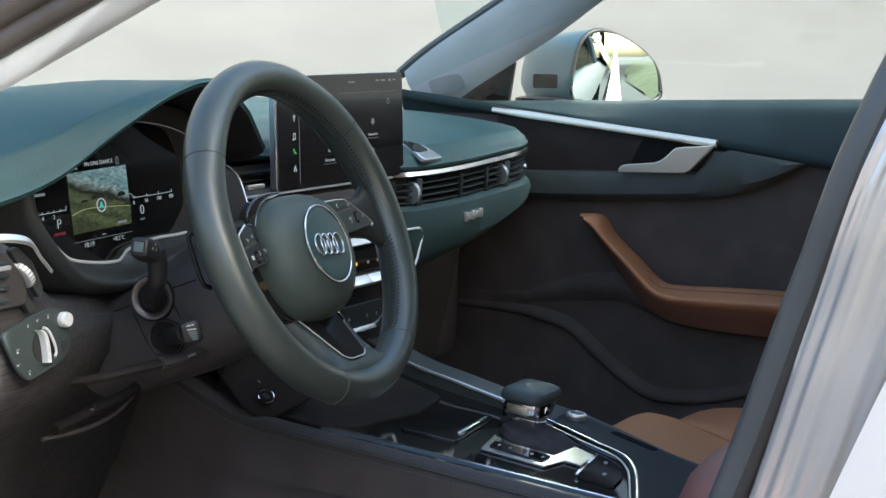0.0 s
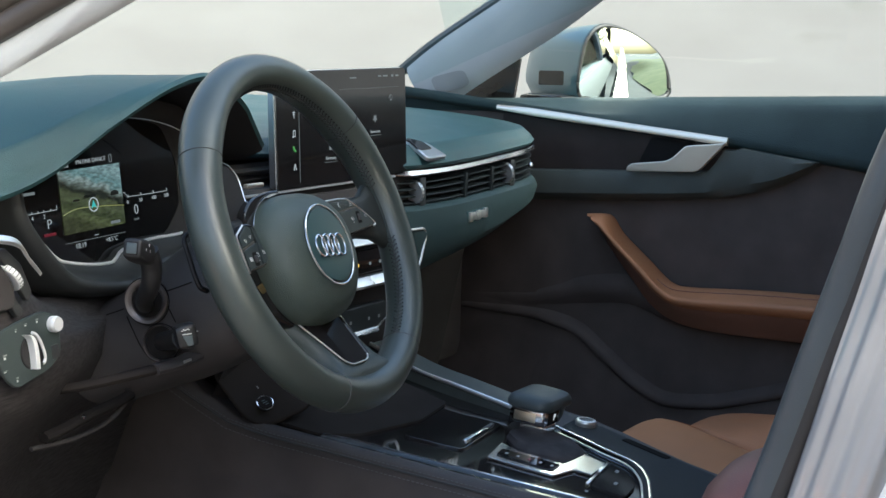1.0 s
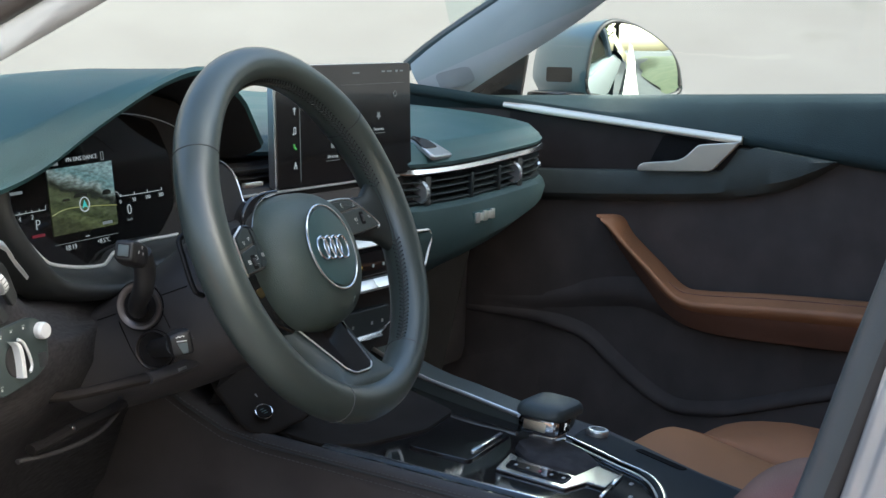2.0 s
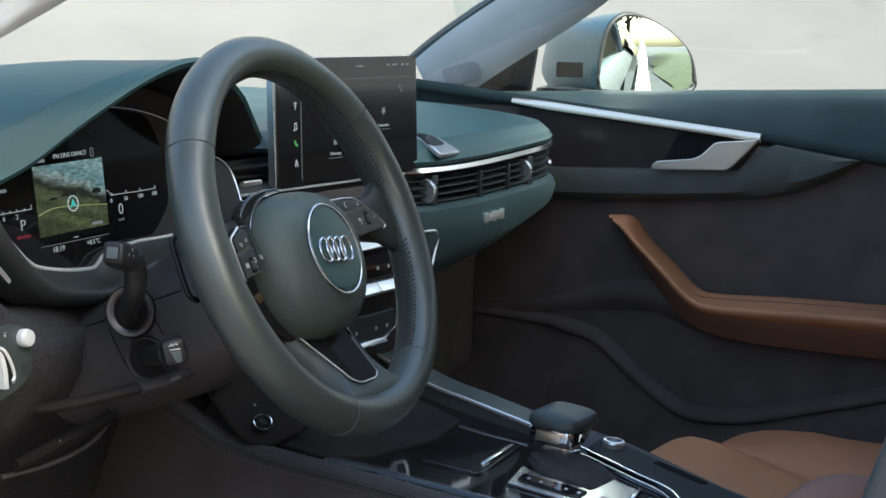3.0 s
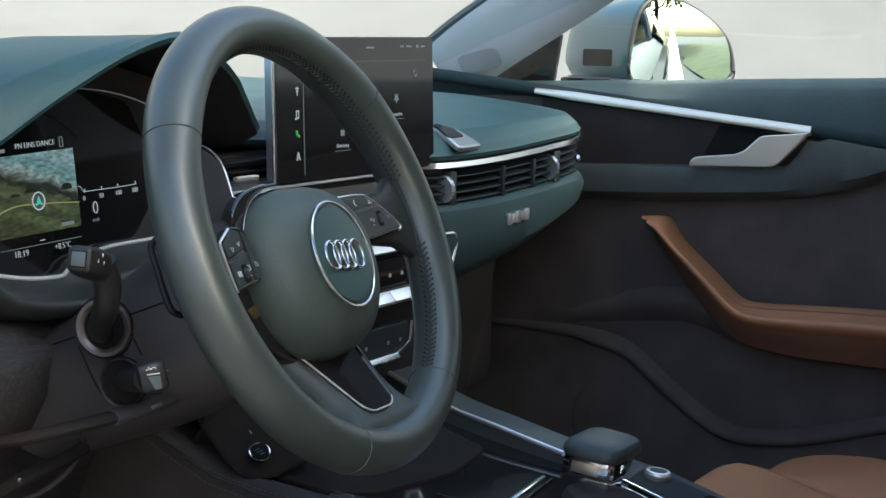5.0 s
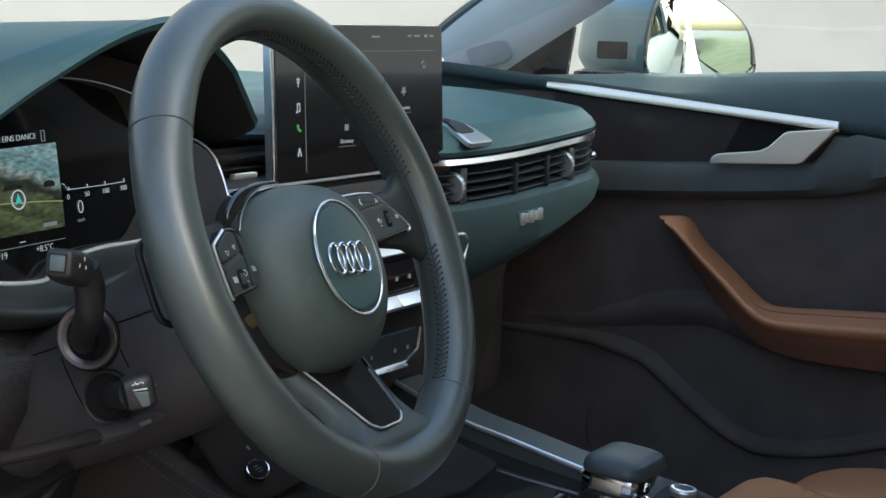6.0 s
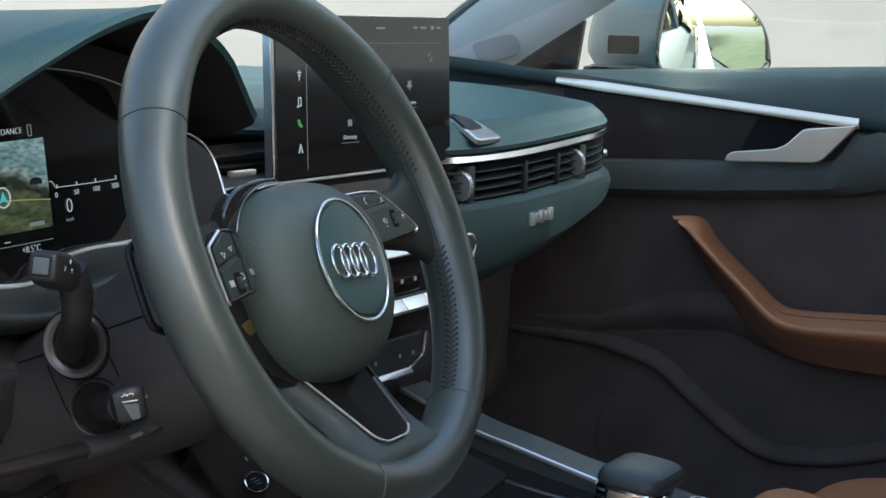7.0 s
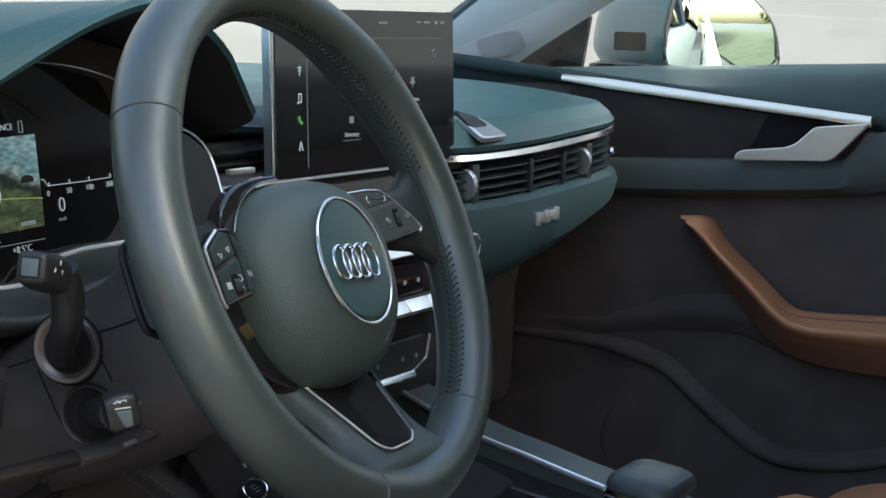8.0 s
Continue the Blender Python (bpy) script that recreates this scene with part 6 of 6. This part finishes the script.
def build_seat(x, y, label, mat, side, passenger):
    s = thing("car_seat", label, "car seat", (x, y - 0.25, 0.29))
    part("base", box((0.40, 0.42, 0.12), pose(x, y - 0.28, 0.35), 0.03), SOFT_DARK, s)
    # seat cushion: a crest at the front, falling to the rear, with a tucked seam at each side
    crest = knots([(-0.52, 0.455), (-0.36, 0.462), (-0.22, 0.478), (-0.12, 0.497), (-0.04, 0.517), (0.012, 0.5245), (0.030, 0.521), (0.046, 0.508), (0.056, 0.485), (0.060, 0.45), (0.062, 0.39)])
    ys = [-0.52, -0.44, -0.36, -0.30, -0.24, -0.19, -0.14, -0.10, -0.06, -0.02, 0.005, 0.02, 0.033, 0.044, 0.052, 0.057, 0.060, 0.062]
    rows = []
    for v in ys:
        z = crest(v)
        half = 0.150 + 0.012 * smoothstep((v + 0.1) / 0.15)
        rows.append([(x + u * half, y + v, z - 0.016 * abs(u) ** 6 - 0.003 * math.cos(u * math.pi / 2)) for u in np.linspace(-1, 1, 17)])
    part("cushion", solid(grid(rows), 0.05), mat, s, "smooth seat panel", sharp=80)
    # bolsters that rise beside the cushion
    roll = knots([(-0.52, 0.500), (-0.30, 0.512), (-0.157, 0.503), (-0.091, 0.506), (-0.032, 0.500), (0.004, 0.490), (0.030, 0.474), (0.045, 0.45), (0.05, 0.40)])
    for d in (-1, 1):
        lift = 1.0 if d > 0 or not passenger else 0.80
        rows = []
        for v in np.concatenate([np.linspace(-0.52, -0.05, 12), [-0.02, 0.005, 0.022, 0.034, 0.042, 0.048]]):
            low = crest(v) - 0.012
            top = 0.40 + (roll(v) - 0.40) * lift
            rows.append([(x + d * e, y + v, q) for e, q in ((0.152, low - 0.02), (0.156, low), (0.172, low + 0.40 * (top - low)), (0.205, low + 0.80 * (top - low)), (0.250, low + 0.97 * (top - low)), (0.300, top), (0.325, top - 0.010), (0.340, top - 0.035), (0.345, top - 0.07), (0.34, 0.36))] if d > 0 and passenger else [(x + d * e, y + v, q) for e, q in ((0.152, low - 0.02), (0.156, low), (0.166, low + 0.45 * (top - low)), (0.182, low + 0.82 * (top - low)), (0.200, top), (0.218, top - 0.006), (0.234, top - 0.028), (0.242, top - 0.07), (0.240, 0.36))])
        part("side_bolster", grid(rows), side, s, "padded side bolster", sharp=80)
        part("seam", tube([(x + d * 0.156, y + v, crest(v) - 0.0155) for v in np.linspace(-0.50, 0.0, 24)], 0.0008, 5), STITCH, s)
    part("backrest", cushion((x, y - 0.66, 0.78), (0.36, 0.13, 0.66), 4, m=pose(0, 0, 0, 27)), mat, s)
    for d in (-1, 1):
        part("back_bolster", cushion((x + d * 0.215, y - 0.64, 0.77), (0.10, 0.17, 0.56), 3, m=pose(0, 0, 0, 27, 0, 14 * d)), side, s)
    if not passenger:
        w = part("wing", cushion((-0.288, -0.4815, 0.588), (0.25, 0.14, 0.172), 2.5), side, s, "rounded lumbar wing")
        part("seam", tube([(-0.290 + 0.1215 * math.cos(a), -0.475 + 0.0685 * math.sin(a), 0.624) for a in np.linspace(math.pi, 2 * math.pi, 20)], 0.0012, 5), STITCH, w)
    part("headrest", cushion((x, y - 0.88, 1.17), (0.26, 0.10, 0.19), 3.5, m=pose(0, 0, 0, 12)), mat, s)
    for d in (-1, 1):
        part("headrest_post", tube([(x + d * 0.06, y - 0.81, 1.02), (x + d * 0.06, y - 0.86, 1.12)], 0.006, 8), CHROME, s)
    return s


build_seat(0.252, -0.112, "cognac brown leather passenger seat with side bolsters", COGNAC, BROWN, True)
build_seat(-0.37, -0.34, "red-brown leather driver's seat with side bolsters", RED_BROWN, RED_BROWN, False)


# ---- passenger door ----
BELT = lambda y: 0.947 - 0.055 * y
STRIP = lambda y: 0.884 + 0.082 * (y + 0.065) if y > -0.08 else 0.8828 + 0.115 * (y + 0.08)


def build_passenger_door():
    d = thing("passenger_door", "closed passenger door with dark cloth panel and brown armrest", "car door", (0.75, -0.2, 0.32))
    ys = np.linspace(0.52, -1.0, 40)
    rows = [[(0.84, y, BELT(y) - 0.03), (0.80, y, BELT(y) + 0.001), (0.765, y, BELT(y) + 0.002), (0.745, y, BELT(y) - 0.004), (0.715, y, BELT(y) - 0.022), (0.697, y, STRIP(y) + 0.012), (0.694, y, STRIP(y)), (0.70, y, STRIP(y) - 0.006), (0.715, y, STRIP(y) - 0.01)] for y in ys]
    part("upper_trim", grid(rows), DOOR_TOP, d, "soft upper door trim", sharp=70)
    rows = [[(0.712, y, STRIP(y) - 0.008), (0.714, y, 0.80), (0.722, y, 0.70), (0.73, y, 0.60), (0.735, y, 0.45), (0.73, y, 0.30)] for y in ys]
    part("panel", grid(rows), ALCANTARA, d, "dark cloth door panel")
    strip = [Vector((0.692, y, STRIP(y) + 0.001)) for y in np.linspace(0.335, -0.062, 30)]
    bm = grid([[p + Vector((0.002, 0, -h)), p + Vector((-0.004, 0, -h * 0.8)), p + Vector((-0.005, 0, 0)), p + Vector((-0.002, 0, h)), p + Vector((0.004, 0, h))] for p, h in ((p, 0.0040 + 0.0027 * min(1, (0.335 - p.y) / 0.06) * (0.75 + 0.25 * abs(p.y - 0.1) / 0.25)) for p in strip)], close_u=True, caps=True)
    part("trim_strip", bm, DOOR_METAL, d, "bright aluminium trim strip", sharp=60)
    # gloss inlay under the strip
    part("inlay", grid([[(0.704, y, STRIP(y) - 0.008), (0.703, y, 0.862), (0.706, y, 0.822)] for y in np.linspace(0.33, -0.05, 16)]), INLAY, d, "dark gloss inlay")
    # handle pull
    D = basis((0.682, 0, 0), (0, -1, 0), (0, 0, 1))
    part("door_handle", slab(round_poly([(-0.097, 0.8305), (-0.095, 0.8385), (-0.088, 0.8435), (-0.034, 0.8505), (-0.021, 0.8560), (0.000, 0.8765), (0.058, 0.8835), (0.064, 0.8850), (0.0605, 0.8790), (0.025, 0.8410), (0.017, 0.8370)], 0.005), 0.008, D, 0.0012, 2), DOOR_METAL, d, "brushed aluminium door handle")
    # flat plate, not hollow: the recess's shade is its black colour
    part("handle_recess_shade", slab(round_poly([(-0.088, 0.842), (-0.030, 0.848), (0.002, 0.876), (0.004, 0.880), (-0.066, 0.886)], 0.006), 0.003, basis((0.7035, 0, 0), (0, -1, 0), (0, 0, 1)), 0.001), MATTE_BLACK, d, "black plate for the handle recess shade")
    # padded band under the inlay, rising to the rear
    low = knots([(-0.21, 0.866), (-0.165, 0.838), (-0.127, 0.819), (-0.08, 0.806), (-0.035, 0.798), (0.10, 0.785), (0.25, 0.775), (0.55, 0.76)])
    high = lambda y: STRIP(y) - 0.004 if y < -0.075 else min(STRIP(y) - 0.01, 0.822 + 0.06 * smoothstep((-0.028 - y) / 0.05) + 0.016 * (0.25 - y) / 0.28)
    rows = []
    for y in np.linspace(0.45, -0.205, 50):
        a, b = low(y), high(y)
        rows.append([(0.712, y, a - 0.004), (0.698, y, a), (0.688, y, a + 0.2 * (b - a)), (0.686, y, a + 0.7 * (b - a)), (0.690, y, b - 0.002), (0.704, y, b)])
    part("padded_band", grid(rows), DOOR_BAND, d, "grey padded band")
    # brown armrest that sweeps up to a pull: a narrow top, a crease and a tall face
    top = [(0.166, 0.7570), (0.134, 0.7560), (0.112, 0.7290), (0.068, 0.6920), (0.026, 0.6580), (-0.008, 0.6540), (-0.062, 0.6570), (-0.168, 0.6620), (-0.45, 0.668), (-0.62, 0.67)]
    crease = [(0.147, 0.7530), (0.129, 0.7430), (0.098, 0.7165), (0.058, 0.6845), (0.020, 0.6535), (-0.009, 0.6425), (-0.067, 0.6435), (-0.185, 0.6490), (-0.45, 0.655), (-0.62, 0.657)]
    base = [(0.158, 0.7400), (0.146, 0.7200), (0.119, 0.6880), (0.091, 0.6580), (0.056, 0.6210), (0.016, 0.5980), (-0.044, 0.5885), (-0.164, 0.5870), (-0.45, 0.590), (-0.62, 0.59)]
    curve = lambda pts, x: smooth_path([(x, y, z) for y, z in pts], 6)
    lean = [0.012 * min(1, i / 24) for i in range(len(curve(top, 0)))]
    rows = []
    for a, c, e, k in zip(curve(top, 0.688), curve(crease, 0.648), curve(base, 0.698), lean):
        ax = Vector((0.016 - 1.3 * k, 0, 0))
        on = lambda u, x: c.lerp(e, u) + Vector((x, 0, 0)) + ax
        dip = a.lerp(c, 0.45) - Vector((0, 0, 0.25 * k))
        rows.append([Vector((0.716, a.y, a.z - 0.002)), a, dip, c.lerp(a, 0.16) + ax, c.lerp(a, 0.05) + Vector((-0.003, 0, 0.001)) + ax, on(0.08, -0.0065), on(0.18, -0.0075), on(0.26, -0.0058), on(0.30, -0.0042), on(0.34, -0.0040), on(0.55, -0.0030), on(0.80, -0.0010), on(0.95, 0.001), e + ax, Vector((0.714, e.y, e.z + 0.002)), Vector((0.722, e.y, e.z + 0.006))])
    part("armrest", grid([r[:9] for r in rows], caps=True), BROWN, d, "brown leather armrest and pull", sharp=80)
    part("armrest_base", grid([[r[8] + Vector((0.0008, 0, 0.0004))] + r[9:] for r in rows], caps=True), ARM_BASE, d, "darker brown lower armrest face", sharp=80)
    part("armrest_seam", tube([r[2].lerp(r[1], 0.5) + Vector((0, 0, 0.0004)) for r in rows[22:]], 0.0008, 5), RED_BROWN, d)
    # map pocket with its raised edge, and the step above it
    ridge = smooth_path([(0.725, 0.52, 0.578), (0.717, 0.30, 0.576), (0.709, 0.245, 0.570), (0.704, 0.191, 0.558), (0.701, 0.142, 0.524), (0.700, 0.093, 0.490), (0.699, 0.050, 0.468), (0.698, 0.016, 0.462), (0.698, -0.030, 0.466), (0.698, -0.072, 0.474), (0.698, -0.135, 0.493), (0.698, -0.199, 0.512), (0.699, -0.35, 0.550), (0.70, -0.7, 0.58)], 6)
    rows = []
    for i, p in enumerate(ridge):
        q = (ridge[min(i + 1, len(ridge) - 1)] - ridge[max(i - 1, 0)]).normalized()
        u = Vector((1, 0, 0)).cross(q).normalized() * (-1 if Vector((1, 0, 0)).cross(q).z < 0 else 1)
        rows.append([p + u * h + Vector((w, 0, 0)) for h, w in ((0.016, 0.022), (0.010, 0.0125), (0.005, 0.0085), (0.000, 0.0075), (-0.004, 0.0090), (-0.007, 0.014), (-0.008, 0.030))])
    part("pocket_edge", grid(rows), ALCANTARA, d, "rounded pocket edge", sharp=80)
    part("pocket_wall", grid([[p + Vector((0.016, 0, -0.008)), p + Vector((0.014, 0, -0.06)), Vector((0.716, p.y, 0.30))] for p in ridge]), ALCANTARA, d)
    step = smooth_path([(0.726, 0.52, 0.600), (0.720, 0.30, 0.604), (0.717, 0.262, 0.612), (0.713, 0.220, 0.622), (0.709, 0.186, 0.632), (0.704, 0.101, 0.642), (0.70, 0.03, 0.62)], 8)
    part("panel_step", grid([[p + Vector((0.018, 0, 0.018)), p + Vector((0.009, 0, 0.005)), p + Vector((0.007, 0, -0.002)), p + Vector((0.010, 0, -0.014)), p + Vector((0.022, 0, -0.030))] for p in step]), ALCANTARA, d, sharp=80)
    part("speaker_cover", lathe([(0.075, 0), (0.075, 0.004), (0.070, 0.007), (0.0005, 0.007)], basis((0.729, 0.20, 0.455), (0, -1, 0), (0, 0, 1)), 36), ALCANTARA, d, "round dark speaker cover")
    w = part("side_glass", grid([[(0.80 - 0.22 * v, y, BELT(y) - 0.01 + 0.42 * v) for v in np.linspace(0, 1, 5)] for y in np.linspace(0.46, -0.75, 8)]), GLASS, d, "clear side window")
    w.visible_shadow = False
    part("corner_panel", slab([(-0.50, 0.915), (-0.345, 0.925), (-0.335, 0.995), (-0.36, 1.005)], 0.006, basis((0.775, 0, 0), (0, -1, 0), (0, 0, 1)), 0.002), PIANO, d, "black mirror corner panel")


build_passenger_door()


# ---- door mirror ----
def build_mirror():
    m = thing("door_mirror", "silver door mirror housing with black rim and tilted glass", "door mirror", (0.86, 0.28, 0.93))
    G = basis((0.897, 0.200, 0.987), (0.86, -0.51, 0.0), (0, 0.05, 1))
    out = smooth_path_2d_closed([(-0.092, -0.055), (-0.090, 0.02), (-0.068, 0.058), (-0.03, 0.066), (0.03, 0.045), (0.075, 0.012), (0.090, -0.025), (0.082, -0.052), (0.0, -0.060)])
    turn = pose(0, 0, 0, 2.6, -2.2, 0)
    rows = [[G @ turn @ Vector((x * k, y * k, 0.004 - (x * x + y * y) * k * k / 2.4)) for x, y in out] for k in (1.0, 0.85, 0.7, 0.55, 0.4, 0.25, 0.1, 0.005)]
    part("mirror_glass", grid(rows, close_u=True), MIRROR, m, "reflecting convex mirror glass", sharp=180)
    part("rim", tube([G @ Vector((x, y, 0.001)) for x, y in out], 0.0042, 8, True), SATIN_BLACK, m, "black rim")
    rows = []
    for dz, s, ox in ((0.004, 1.04, 0), (-0.012, 1.05, 0), (-0.05, 1.02, -0.004), (-0.10, 0.95, -0.010), (-0.145, 0.84, -0.018), (-0.175, 0.62, -0.026), (-0.188, 0.32, -0.03), (-0.190, 0.05, -0.032)):
        rows.append([G @ Vector((x * s + ox, y * s, dz)) for x, y in out])
    part("housing", grid(rows, close_u=True), PAINT_SHADE, m, "silver housing with teal shade in its colour")
    part("foot", box((0.10, 0.10, 0.035), pose(0.83, 0.29, 0.920, 0, 0, -20), 0.012), PIANO, m, "black mirror foot")
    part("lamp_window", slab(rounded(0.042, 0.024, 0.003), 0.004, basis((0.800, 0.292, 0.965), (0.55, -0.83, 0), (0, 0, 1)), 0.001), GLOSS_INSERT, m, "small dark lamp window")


def smooth_path_2d_closed(pts):
    return [(p.x, p.y) for p in smooth_path([(x, y, 0) for x, y in pts], 5, True)]


build_mirror()


# ---- trees behind the car: some for the mirror, some unseen to cut light ----
def build_tree(x, y, h, seed):
    rnd = random.Random(seed)
    t = thing("tree", "leafy green deciduous tree behind the car", "tree", (x, y, 0), group="trees behind the car")
    bark = BARK
    limbs = [tube(smooth_path([(x, y, -0.3), (x + 0.05 * h * rnd.uniform(-1, 1), y, h * 0.35), (x + 0.06 * h * rnd.uniform(-1, 1), y + 0.03 * h, h * 0.85)], 5), 0.035 * h, 10, r_end=0.006 * h)]
    tips = []
    for i in range(11):
        a, z = i * 2.4 + rnd.random(), h * (0.28 + 0.5 * i / 11)
        r = h * rnd.uniform(0.2, 0.34) * (1.1 - 0.5 * i / 11)
        e = Vector((x + r * math.cos(a), y + r * math.sin(a), z + h * rnd.uniform(0.08, 0.2)))
        limbs.append(tube(smooth_path([(x, y, z), ((x + e.x) / 2, (y + e.y) / 2, z + 0.05 * h), e], 4), 0.012 * h, 7, r_end=0.003 * h))
        tips.append(e)
    part("trunk", merge(*limbs), bark, t)
    verts, faces = [], []
    for e in tips + [Vector((x, y, h * 0.9)), Vector((x, y, h * 0.75))]:
        for i in range(420):
            d = Vector((rnd.gauss(0, 1), rnd.gauss(0, 1), rnd.gauss(0, 0.8)))
            p = e + d * h * 0.075
            u = Vector((rnd.uniform(-1, 1), rnd.uniform(-1, 1), rnd.uniform(-1, 1))).normalized() * 0.026 * h
            v = u.orthogonal().normalized() * 0.017 * h
            k = len(verts)
            verts += [p - u, p + v, p + u, p - v]
            faces.append((k, k + 1, k + 2, k + 3))
    me = bpy.data.meshes.new("crown")
    me.from_pydata(verts, [], faces)
    me.materials.append(LEAF)
    ob = new("crown", me)
    ob.parent = t
    ob.matrix_parent_inverse = t.matrix_basis.inverted()
    ob["kind"] = "stuff"


BARK = material("bark", (0.10, 0.075, 0.05), 0.9, grain=1.0, scale=25, vary=0.5, vary_scale=3)
LEAF = material("leaves", (0.08, 0.12, 0.03), 0.6, vary_scale=0.9, color2=(0.15, 0.20, 0.05))
thin = LEAF.node_tree.nodes.new("ShaderNodeBsdfTranslucent")
thin.inputs["Color"].default_value = (0.20, 0.30, 0.05, 1)
both = LEAF.node_tree.nodes.new("ShaderNodeMixShader")
both.inputs[0].default_value = 0.5
LEAF.node_tree.links.new(LEAF.node_tree.nodes["Principled BSDF"].outputs[0], both.inputs[1])
LEAF.node_tree.links.new(thin.outputs[0], both.inputs[2])
LEAF.node_tree.links.new(both.outputs[0], LEAF.node_tree.nodes["Material Output"].inputs["Surface"])
# (-4, -14) and (-12, -13) are unseen, added to cut light from the left
for i, (x, y, h) in enumerate(((12.5, -22, 7.5), (11.5, -26, 9), (-1.6, -40, 13), (14, -24, 8.5), (-5, -33, 9), (-4, -14, 8), (-12, -13, 9), (24, -24, 8), (30, -20, 10), (6.6, -20, 3.6), (7.9, -21, 4.2), (9.0, -20, 3.8), (10.2, -22, 4.2))):
    build_tree(x, y, h, i)
